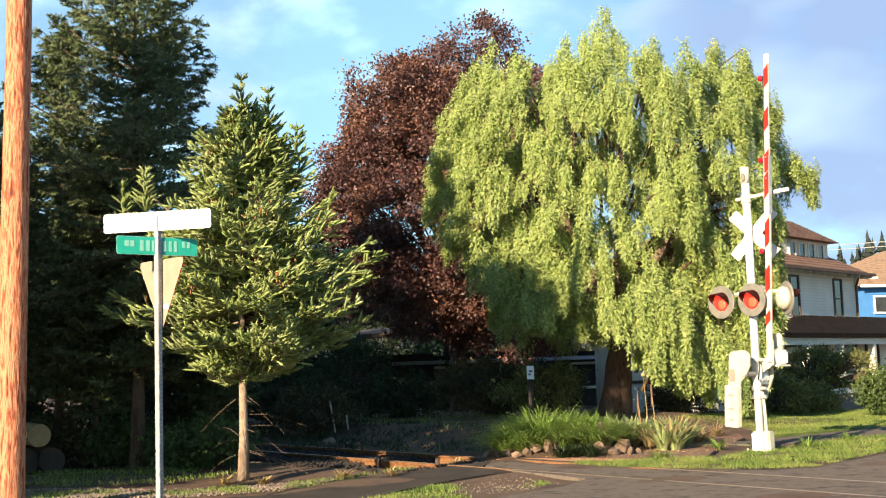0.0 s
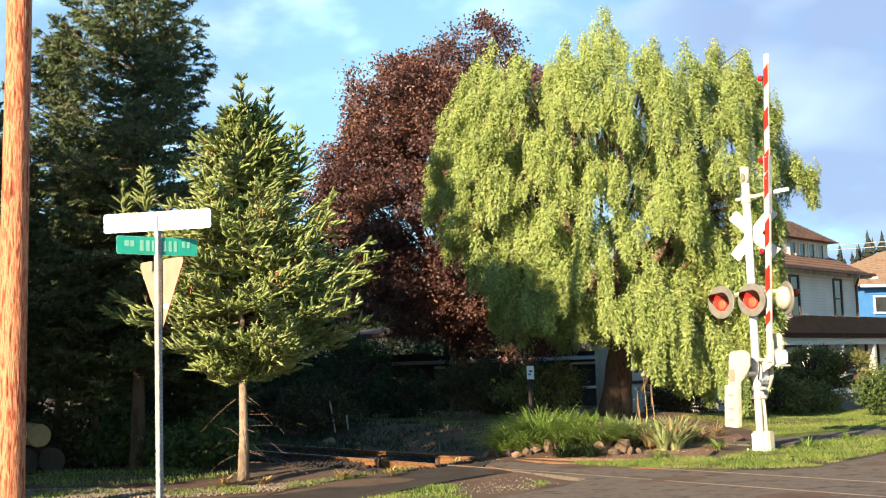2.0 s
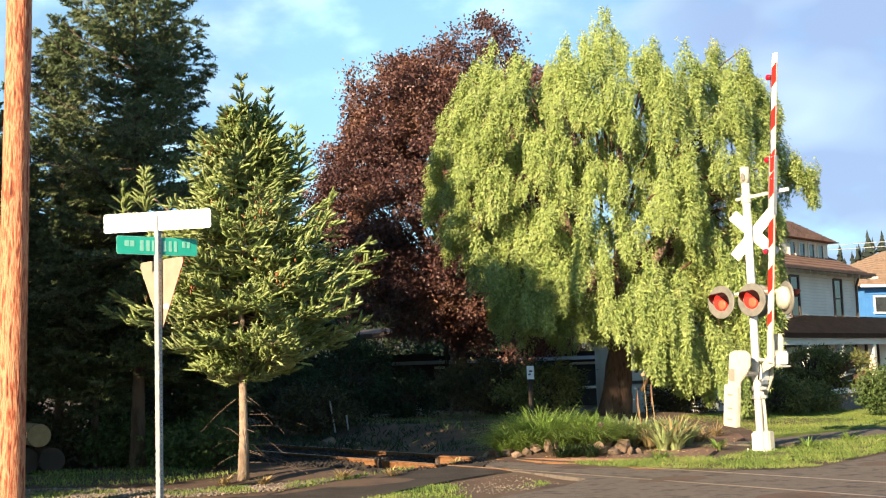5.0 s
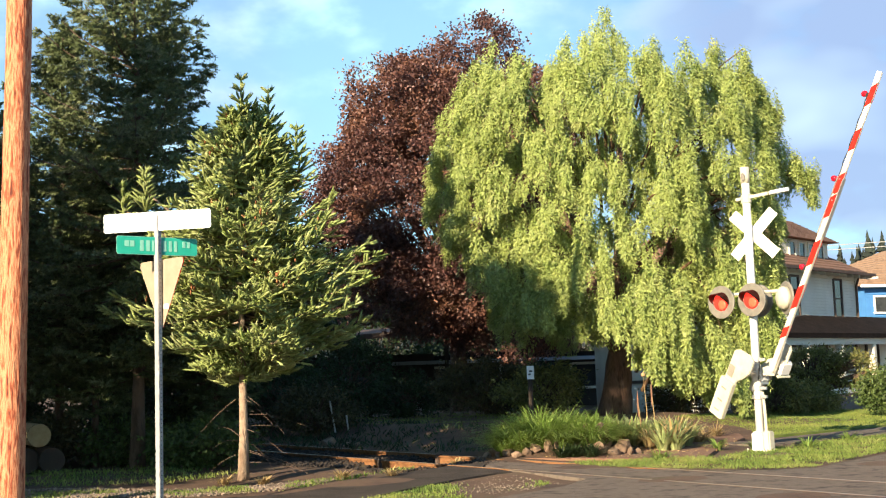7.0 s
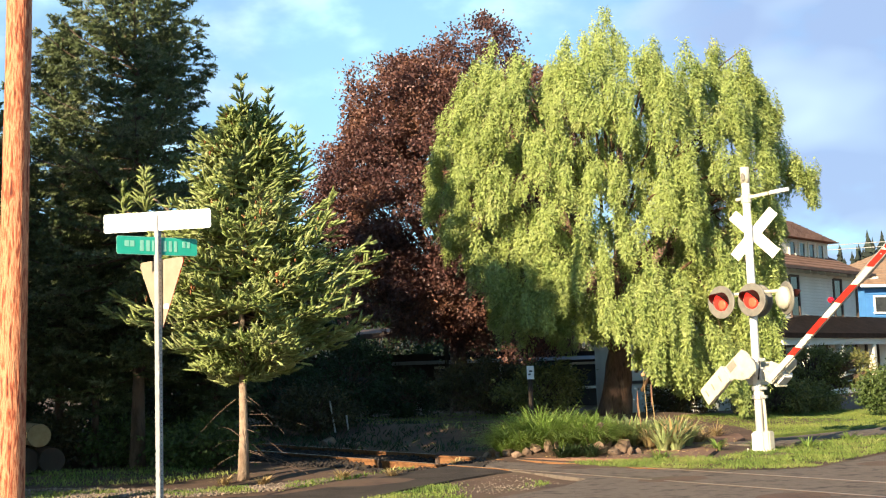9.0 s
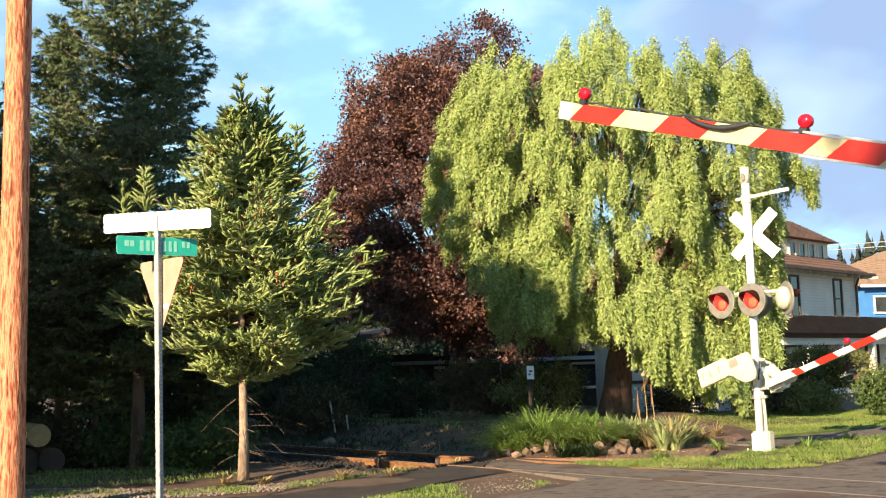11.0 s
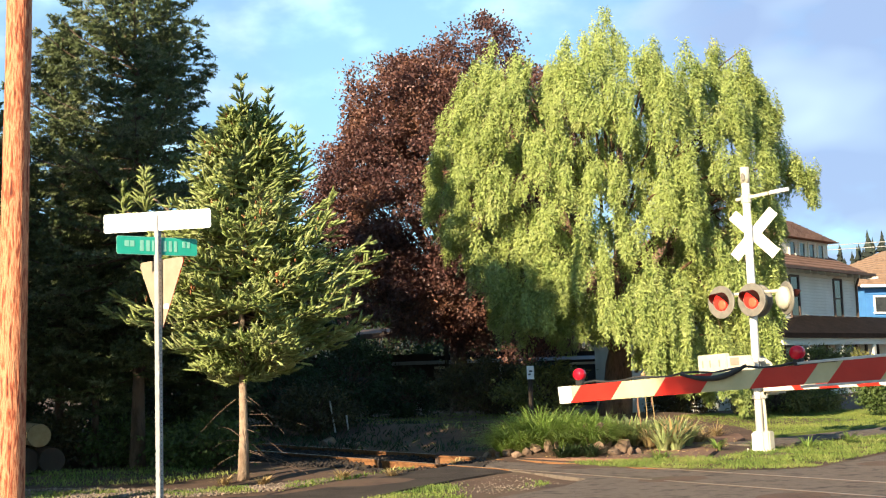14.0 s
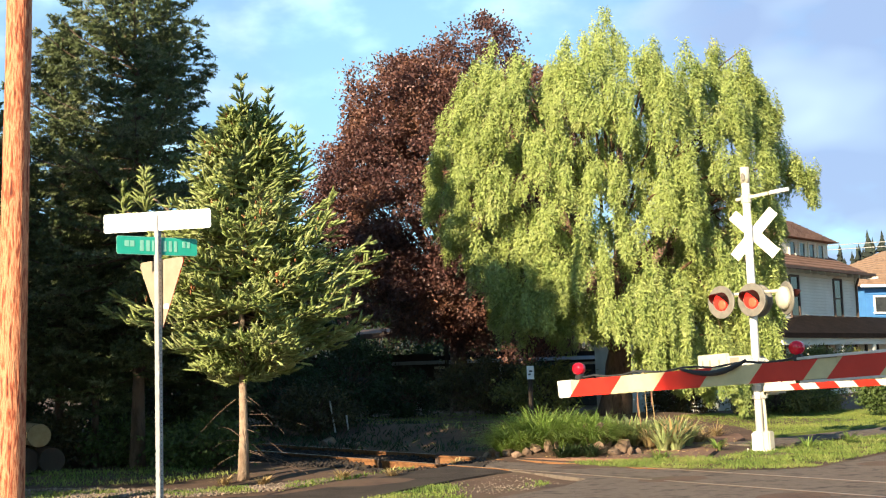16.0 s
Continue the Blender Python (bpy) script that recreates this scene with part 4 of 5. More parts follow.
# entries with the plain shrub material carry shade in their dark colour
for k, (x, y, rx, rz, n, mm, lab) in enumerate([
        (-7.5, 52, 2.8, 3.6, 170, "shrub", "dark thicket far behind the carport"), (-3.0, 53, 2.8, 3.6, 170, "shrub", "dark thicket far behind the carport"), (1.6, 55, 2.8, 3.6, 170, "shrub", "dark thicket far behind the low house"),
        (6.0, 54, 2.8, 3.4, 170, "shrub", "dark thicket far behind the low house"), (9.8, 50, 2.2, 1.8, 110, "shrub", "dark thicket beside the garage"), (3.0, 40.5, 1.6, 1.2, 90, "shrub", "dark shrub beside the low house"),
        (9.0, 33.0, 1.2, 0.7, 90, "shrub_olive", "olive green shrub beside the lawn"), (10.1, 33.4, 0.8, 0.6, 70, "shrub_olive", "olive-brown shrub under the porch"),
        (9.9, 35.8, 0.9, 0.7, 70, "shrub_olive", "low olive shrub at the porch"), (11.25, 29.9, 0.85, 0.82, 150, "hedge", "clipped sunlit green hedge on the lawn"),
        (2.3, 29.6, 1.1, 0.9, 80, "shrub_olive", "dull olive shrub behind the garden bed"), (0.9, 31.5, 1.3, 1.0, 90, "shrub_brown", "dark shrub on the shaded lawn"),
        (-2.9, 34.0, 1.5, 1.5, 110, "shrub", "large dark shrub by the carport"), (-1.2, 33.0, 1.1, 0.8, 80, "shrub", "dark low shrub by the carport"),
        (-4.8, 31.5, 1.4, 1.3, 100, "shrub", "dark shrub beyond the railway"),
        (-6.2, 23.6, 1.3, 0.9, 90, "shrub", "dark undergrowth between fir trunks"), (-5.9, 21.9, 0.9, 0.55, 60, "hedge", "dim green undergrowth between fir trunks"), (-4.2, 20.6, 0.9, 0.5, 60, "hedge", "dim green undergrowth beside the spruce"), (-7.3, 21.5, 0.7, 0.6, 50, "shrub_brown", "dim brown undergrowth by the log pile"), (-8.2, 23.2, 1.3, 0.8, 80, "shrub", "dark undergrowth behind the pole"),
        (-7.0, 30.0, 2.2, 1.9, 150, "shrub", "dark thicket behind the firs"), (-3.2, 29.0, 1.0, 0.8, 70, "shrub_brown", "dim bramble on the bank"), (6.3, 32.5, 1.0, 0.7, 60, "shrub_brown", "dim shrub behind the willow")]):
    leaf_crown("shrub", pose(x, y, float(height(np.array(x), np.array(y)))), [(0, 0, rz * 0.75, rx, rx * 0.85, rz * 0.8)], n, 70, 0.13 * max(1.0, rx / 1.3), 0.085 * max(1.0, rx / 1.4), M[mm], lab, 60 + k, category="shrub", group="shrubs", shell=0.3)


# ---- poles and signs ----
def utility_pole(m):
    t = thing("utility_pole", m, "tall weathered red-brown wooden utility pole", "pole")
    bm = bmesh.new()
    seg, rows = 28, 60
    ring = []
    for i in range(rows + 1):
        z = -0.3 + i * 10.3 / rows
        r = 0.172 - 0.0042 * z
        ring.append([bm.verts.new(((r + 0.006 * noise.noise((math.cos(k * math.tau / seg) * 5, math.sin(k * math.tau / seg) * 5, z * 0.8))) * math.cos(k * math.tau / seg),
                                   (r + 0.006 * noise.noise((math.cos(k * math.tau / seg) * 5, math.sin(k * math.tau / seg) * 5, z * 0.8))) * math.sin(k * math.tau / seg), z)) for k in range(seg)])
    for a, b in zip(ring, ring[1:]):
        for k in range(seg):
            bm.faces.new((a[k], a[(k + 1) % seg], b[(k + 1) % seg], b[k]))
    bm.faces.new(ring[-1])
    part("shaft", bm, M["pole"], t, smooth=True)
    return t


utility_pole(pose(-5.145, 14.0, 0, 0, 0.9, 0))


def rounded(w, h, r, n=5):
    out = []
    for cx, cz, a0 in ((w / 2 - r, h / 2 - r, 0), (-w / 2 + r, h / 2 - r, 90), (-w / 2 + r, -h / 2 + r, 180), (w / 2 - r, -h / 2 + r, 270)):
        for k in range(n + 1):
            a = radians(a0 + 90 * k / n)
            out.append((cx + r * math.cos(a), cz + r * math.sin(a)))
    return out


def street_sign(m):
    t = thing("street_sign", m, "green street name blades and a yield sign on a post", "street sign")
    part("post", box(0, 0, 1.71, 0.066, 0.066, 3.5, pose(0, 0, 0, 0, 0, -28), 0.005), M["post_steel"], t, "perforated galvanised square steel post")
    hole = None
    for k in range(66):
        mm = pose(0, 0, 0, 0, 0, -28)
        hole = part("hole", lathe([(0.007, 0), (0.007, 0.003)], mm @ pose(0.0335, 0, 0.1 + k * 0.05) @ pose(0, 0, 0, 0, 90, 0), 8), M["black"], t) if hole is None else hole
        if k:
            h2 = new("hole", hole.data)
            h2.parent = t
            h2.location = (0, 0, 0.05 * k)
    a = part("top_blade", plate(rounded(1.34, 0.225, 0.03), 0.004, pose(0, -0.03, 3.385, 0, -0.2, -9), 0.001), M["sheeting"], t, "green street name blade with sun glare painted white")
    part("border", plate(rounded(1.345, 0.23, 0.032), 0.003, pose(0, -0.026, 3.385, 0, -0.2, -9)), M["white"], a)
    b = part("lower_blade", plate(rounded(1.0, 0.205, 0.03), 0.004, pose(0.0, 0.0, 3.09, 0, 0.0, 36), 0.001), M["green"], t, "green street name blade with pale lettering")
    face = pose(0, 0, 3.09, 0, 0, 36) @ pose(0, -0.004, 0)
    part("border", plate(rounded(1.01, 0.215, 0.032), 0.003, pose(0, 0, 3.09, 0, 0, 36) @ pose(0, 0.002, 0)), M["letter"], b)
    # lettering kept as plain upright bars of its size
    for k, (x, w, h, z) in enumerate([(-0.52, 0.07, 0.07, 0.02), (-0.43, 0.07, 0.07, 0.02), (-0.27, 0.06, 0.13, 0), (-0.165, 0.06, 0.13, 0), (-0.08, 0.03, 0.13, 0), (0.01, 0.06, 0.13, 0),
                                      (0.115, 0.06, 0.13, 0), (0.215, 0.05, 0.13, 0), (0.305, 0.05, 0.13, 0), (0.45, 0.05, 0.075, 0.025), (0.53, 0.05, 0.075, 0.025)]):
        part("lettering_bar", box(x * 0.735, 0, z, w * 0.735, 0.003, h, face), M["letter"], b)
    y = pose(0.03, 0.045, 2.12, 0, 0, -43)
    tri = [(-0.03, 0.0), (0.03, 0.0), (0.45, 0.75), (0.44, 0.80), (0.41, 0.81), (-0.41, 0.81), (-0.44, 0.80), (-0.45, 0.75)]
    p = part("yield_sign", plate(tri, 0.004, y), M["alu"], t, "bare metal back of a triangular yield sign")
    part("sign_face", plate([(x * 1.01, z) for x, z in tri], 0.003, y @ pose(0, 0.005, 0)), M["red"], p, "red and white face turned away")
    part("sticker", box(0.1, -0.004, 0.25, 0.1, 0.002, 0.06, y), M["white"], p, "small white maker's sticker")
    for k in (0.28, 0.6):
        part("bolt", lathe([(0.014, 0), (0.014, 0.012)], y @ pose(0, -0.004, k, 90), 8), M["galv"], p)
    part("bracket", box(0, 0, 3.24, 0.04, 0.06, 0.07), M["galv"], t, "blade bracket")
    return t


street_sign(pose(-3.39, 14.0, -0.03))


# ---- crossing gates ----
def signal_lamp(t, x, y, z, turn, label):
    """One flasher: housing, dark round backing, red lens, glowing bulb spot and hood; it faces its local -y."""
    m = pose(x, y, z, 0, 0, turn) @ pose(0, 0, 0, 90)
    d = part("lamp_backing", lathe([(0.27, -0.012), (0.275, 0.0), (0.275, 0.012), (0.26, 0.016), (0.17, 0.012)], m, 32), M["disc"], t, label)
    part("housing", lathe([(0.04, -0.15), (0.13, -0.13), (0.185, -0.08), (0.195, -0.01)], m, 24), M["cream"], d, "cream rear housing", True)
    part("lens", lathe([(0.15, 0.012), (0.14, 0.03), (0.1, 0.042), (0.04, 0.048)], m, 24), M["lens"], d, "red glass lens", True)
    part("bulb_glow", lathe([(0.085, 0.044), (0.065, 0.056), (0.02, 0.062)], m @ pose(0.045, -0.045, 0), 18), M["glow"], d, "glowing red-orange spot", True)
    bm = bmesh.new()
    seg = 20
    r0 = [bm.verts.new((0.165 * math.cos(a), 0.165 * math.sin(a), 0.012)) for a in np.linspace(radians(-15), radians(195), seg)]
    r1 = [bm.verts.new((0.15 * math.cos(a), 0.15 * math.sin(a) - 0.02, 0.04 + 0.2 * max(0.0, math.sin(a)) ** 0.7)) for a in np.linspace(radians(-15), radians(195), seg)]
    for k in range(seg - 1):
        bm.faces.new((r0[k], r0[k + 1], r1[k + 1], r1[k]))
    bmesh.ops.solidify(bm, geom=bm.faces[:], thickness=0.004)
    bm.transform(m)
    part("hood", bm, M["hood"], d, "short dark hood", True)
    return d


def crossing_gate(m, L, drop, stripes, joint, thick, lamps, label, slant, inner=1.08, sheet="arm_white"):
    """Mast with flashers, crossbuck and gate drive; the arm turns about the drive. Local x: the arm's way; -y: the traffic side."""
    t = thing("crossing_gate", m, label, "crossing gate", "crossing gates")
    hub = 1.30
    part("mast", tube([(0, 0, 0), (0, 0, 4.55)], [0.068, 0.064], 20), M["white"], t, "white painted steel mast", True)
    part("mast_top", tube([(0, 0, 4.45), (0, 0, 4.72)], [0.074, 0.074], 20), M["cream"], t, "bell housing on the mast top", True)
    part("bell", lathe([(0.03, 0), (0.035, 0.02), (0.03, 0.03)], pose(0.02, -0.074, 4.55, 90) @ Matrix.Diagonal((1, 2.0, 1, 1)), 14), M["disc"], t, "small dark bell opening")
    b = part("base", box(0, 0, 0.18, 0.2, 0.26, 0.36, None, 0.03), M["white"], t, "white base casting")
    part("junction_box", box(0.17, -0.02, 0.2, 0.12, 0.16, 0.34, None, 0.02), M["cream"], t, "small junction box")
    part("flange", box(0, 0, 0.02, 0.4, 0.4, 0.04, None, 0.008), M["cream"], b)
    for sx in (-0.15, 0.15):
        for sy in (-0.15, 0.15):
            part("anchor_bolt", lathe([(0.02, 0.03), (0.02, 0.09)], pose(sx, sy, 0), 8), M["galv"], b)
    part("conduit", tube([(0.12, 0, 0.3), (0.11, 0, 0.7), (0.09, 0, 1.0)], [0.025] * 3, 10), M["cream"], t, "cable conduit")
    # crossbuck
    for a in (45, -45):
        part("crossbuck_board", plate(rounded(1.02, 0.19, 0.012), 0.008, pose(0, 0, 3.6, 0, 0, 11) @ pose(0.06, 0.09 + (0.009 if a > 0 else 0), 0, 0, a, 0)), M["white"], t, "blank white crossbuck board")
    # upper bracket
    part("top_bracket", box(0.34, 0, 4.2, 0.62, 0.05, 0.05, pose(0, 0, 0, 0, -3, 0)), M["cream"], t, "side bracket near the mast top")
    part("bracket_end", tube([(0.44, 0.02, 4.235), (0.78, 0.03, 4.25)], [0.035, 0.035], 10), M["white"], t)
    part("clamp", tube([(0, 0, 4.12), (0, 0, 4.26)], [0.085, 0.085], 16), M["cream"], t)
    # flashers
    part("crossarm", tube([(-0.75, -0.02, 2.62), (0.7, -0.02, 2.62)], [0.028, 0.028], 10), M["cream"], t, "lamp crossarm")
    signal_lamp(t, -0.52, -0.12, 2.5, -4, "weathered round backing with lit red lens and hood")
    signal_lamp(t, 0.1, -0.16, 2.5, -4, "weathered round backing with lit red lens and hood")
    signal_lamp(t, 0.6, 0.06, 2.5, 146, "signal lamp turned the other way")
    signal_lamp(t, -0.05, 0.24, 2.5, 182, "signal lamp turned the other way")
    # drive
    dr = part("gate_drive", box(0.0, 0.1, hub - 0.02, 0.2, 0.26, 0.24, None, 0.025), M["white"], t, "white gate drive housing")
    part("drive_door", box(0.0, -0.035, hub - 0.02, 0.15, 0.02, 0.18, None, 0.008), M["cream"], dr)
    part("drive_seat", box(0.02, 0.1, hub - 0.16, 0.12, 0.24, 0.05, None, 0.01), M["galv"], dr, "grey steel seat under the housing")
    for zc in (hub - 0.24, hub - 0.38, hub + 0.22):
        part("mast_clamp", tube([(0, 0, zc - 0.035), (0, 0, zc + 0.035)], [0.092, 0.092], 16), M["galv"], t, "bolted steel clamp")
        part("clamp_ear", box(0.13, -0.02, zc, 0.1, 0.05, 0.05, None, 0.006), M["galv"], t)
    part("cable", tube([(0.1, -0.12, hub - 0.1), (0.16, -0.16, hub + 0.05), (0.13, -0.1, hub + 0.2)], [0.012] * 3, 8), M["black"], dr)
    part("drive_shaft", tube([(0, -0.4, hub), (0, 0.28, hub)], [0.04, 0.04], 12), M["galv"], dr)
    # the arm, in its own space: x along it, turning about y at the hub
    z = -drop
    arm = part("gate_arm", join(box((joint + L) / 2, 0, z, L - joint, 0.03, thick, None, 0.004), box(0.15 + (joint - 0.15) / 2, 0, z, joint - 0.15, 0.05, thick * inner, None, 0.006)),
               M[sheet], t, "white arm with red slanting stripes")
    for s0, s1 in stripes:
        hi, lo = L - s0, L - s1
        hgt = thick if lo > joint - 0.2 else thick * inner
        half, sl = hgt / 2 + 0.0005, slant * hgt / 2
        for sy in (-1, 1):
            yy = sy * (0.0165 if hgt == thick else 0.027)
            part("red_stripe", plate([(lo - sl, z - half), (hi - sl, z - half), (hi + sl, z + half), (lo + sl, z + half)], 0.002, pose(0, yy, 0)), M["red"], arm)
    part("arm_tip", box(L - stripes[0][0] * 0.4 + 0.003, 0, z, stripes[0][0] * 0.8, 0.033, thick + 0.004, None, 0.004), M["white"], arm, "fresh white arm tip")
    for xl in lamps:
        lp = part("arm_lamp", lathe([(0.012, -0.035), (0.042, -0.03), (0.048, 0.0), (0.042, 0.03), (0.012, 0.035)], pose(xl, 0, z + thick / 2 + 0.082) @ pose(0, 0, 0, 90), 18), M["arm_lens"], arm, "red round arm lamp", True)
        part("lamp_foot", box(xl, 0, z + thick / 2 + 0.02, 0.06, 0.05, 0.045, None, 0.006), M["black"], arm)
    n = 14
    cab = [(lamps[0] - (lamps[0] - lamps[1]) * k / n, -0.01, z + thick / 2 + 0.012 + 0.012 * math.sin(k * 1.9)) for k in range(n + 1)]
    part("arm_cable", tube(cab, [0.008] * (n + 1), 6), M["black"], arm, "black lamp cable clipped to the arm")
    for sz in (-1, 1):
        part("coupling_rail", box(joint - 0.2, 0, z + sz * thick * 0.6, 0.95, 0.066, 0.016, None, 0.003), M["galv"], arm, "bare metal coupling rail")
    for xx in (joint + 0.25, joint - 0.1, joint - 0.5):
        part("coupling_bolt", lathe([(0.011, 0), (0.011, 0.012)], pose(xx, -0.027, z, 90), 8), M["galv"], arm)
    part("bracket_plate", plate([(0.0, 0.06), (0.08, -0.15), (0.12, -0.3), (0.3, -0.36), (0.55, -0.36), (0.62, -0.3), (0.6, -0.16), (0.3, -0.12), (0.18, 0.05)], 0.03, pose(0, 0.22, 0), 0.005), M["cream"], arm, "arm root bracket")
    part("bracket_plate", plate([(0.0, 0.06), (0.2, z + 0.1), (0.5, z + 0.05), (0.5, z - 0.05), (0.1, z - 0.06), (-0.05, -0.08)], 0.03, pose(0, 0.03, 0), 0.005), M["cream"], arm)
    part("bracket_block", box(0.22, 0.22, -0.3, 0.24, 0.24, 0.18, None, 0.03), M["white"], arm, "white block on the arm bracket")
    part("block_lip", box(0.09, 0.22, -0.3, 0.03, 0.28, 0.22, None, 0.01), M["cream"], arm)
    part("arm_yoke", box(0.3, 0.12, z, 0.1, 0.24, 0.09, None, 0.01), M["cream"], arm)
    lev = part("counterweight_lever", plate([(0.26, 0.36), (0.32, 0.26), (0.34, 0.0), (0.28, -0.1), (0.08, -0.1), (-0.06, -0.02), (-0.18, 0.1), (-0.28, 0.13), (-0.3, 0.38)], 0.05, pose(0, -0.36, -0.12), 0.012), M["cream"], arm, "curved cream counterweight lever")
    part("lever_patch", box(-0.08, -0.388, 0.16, 0.2, 0.004, 0.13), M["bar"], lev)
    cw = part("counterweight", plate(rounded(0.68, 0.31, 0.03), 0.09, pose(-0.58, -0.38, 0.15), 0.01), M["cream"], arm, "flat cream counterweight slabs")
    for k, xx in enumerate((-0.8, -0.62, -0.4)):
        part("lettering_bar", box(xx, -0.427, 0.15, 0.03, 0.003, 0.12), M["bar"], lev)
    part("counterweight_lever", plate([(0.1, 0.1), (0.1, -0.1), (-0.1, -0.12), (-0.5, 0.06), (-0.5, 0.24), (-0.1, 0.24)], 0.05, pose(0, 0.26, 0), 0.012), M["cream"], arm)
    return t, arm, hub


gate_far, arm_far, hub_far = crossing_gate(pose(5.07, 19.54, -0.03, 0, 0, -48.1), 5.172, 0.30, [(0.203, 0.517), (0.9, 1.224), (1.607, 1.93), (1.955, 2.324), (2.722, 3.133), (3.487, 3.878), (4.213, 4.4)], 3.23, 0.094, (4.79, 3.44, 1.95), "white crossing gate with red flashers in rough grass", -1.0, 1.05, "arm_clean")
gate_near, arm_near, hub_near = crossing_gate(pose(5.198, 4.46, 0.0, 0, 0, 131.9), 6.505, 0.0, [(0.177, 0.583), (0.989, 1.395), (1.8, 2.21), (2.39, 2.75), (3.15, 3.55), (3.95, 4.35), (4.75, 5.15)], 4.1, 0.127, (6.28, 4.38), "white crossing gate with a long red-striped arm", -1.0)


# ---- houses and far things ----
def siding_wall(w, h, board, m, material, parent, name="wall", cut=None):
    """Lap siding: one leaning board per course, over a backing."""
    bm = bmesh.new()
    n = int(h / board)
    for k in range(n):
        z0, z1 = k * board, (k + 1) * board
        v = [bm.verts.new(p) for p in ((0, -0.05, z0), (w, -0.05, z0), (w, -0.006, z1), (0, -0.006, z1), (0, -0.006, z0), (w, -0.006, z0))]
        bm.faces.new((v[0], v[1], v[2], v[3]))
        bm.faces.new((v[0], v[4], v[5], v[1]))
    bmesh.ops.remove_doubles(bm, verts=bm.verts[:], dist=0.0005)
    bm.transform(m)
    part("wall_core", box(w / 2, 0.08, h / 2, w, 0.14, h, m), material, parent)
    return part(name, bm, material, parent)


def window(parent, m, w, h, frame_mat, rail_bar=True, name="window"):
    """Sash window proud of the wall: frame pieces, sill and pane. Local -y faces out."""
    f = 0.1
    wd = part(name, box(0, 0.0, h / 2, w, 0.05, h, m), M["glass"], parent, "dark sash window")
    part("frame_top", box(0, -0.03, h + f / 2, w + 2 * f, 0.08, f, m), frame_mat, wd)
    part("sill", box(0, -0.05, -f / 2, w + 2 * f + 0.06, 0.14, f, m), frame_mat, wd)
    for s in (-1, 1):
        part("frame_side", box(s * (w / 2 + f / 2), -0.03, h / 2, f, 0.08, h, m), frame_mat, wd)
    if rail_bar:
        part("meeting_rail", box(0, -0.03, h / 2, w, 0.04, 0.05, m), frame_mat, wd)
    return wd


def hip_roof(x0, x1, y0, y1, z0, rise, over, ridge_in, m, material, parent, name="roof"):
    """Shingled hip roof in courses, with thickness at the eave."""
    bm = bmesh.new()
    n = 14
    for k in range(n):
        a, b = k / n, (k + 1) / n
        def rect(t, dz):
            return [bm.verts.new(p) for p in ((x0 - over + (ridge_in + over) * t, y0 - over + (ridge_in + over) * t, z0 + rise * t + dz), (x1 + over - (ridge_in + over) * t, y0 - over + (ridge_in + over) * t, z0 + rise * t + dz),
                                              (x1 + over - (ridge_in + over) * t, y1 + over - (ridge_in + over) * t, z0 + rise * t + dz), (x0 - over + (ridge_in + over) * t, y1 + over - (ridge_in + over) * t, z0 + rise * t + dz))]
        lo, hi, un = rect(a, 0.03), rect(b, 0.0), rect(a, 0.0)
        for i in range(4):
            j = (i + 1) % 4
            bm.faces.new((lo[i], lo[j], hi[j], hi[i]))
            bm.faces.new((un[i], un[j], lo[j], lo[i]))
        if k == n - 1:
            bm.faces.new(hi)
        if k == 0:
            bm.faces.new(un[::-1])
    bmesh.ops.remove_doubles(bm, verts=bm.verts[:], dist=0.0005)
    bm.transform(m)
    return part(name, bm, material, parent)


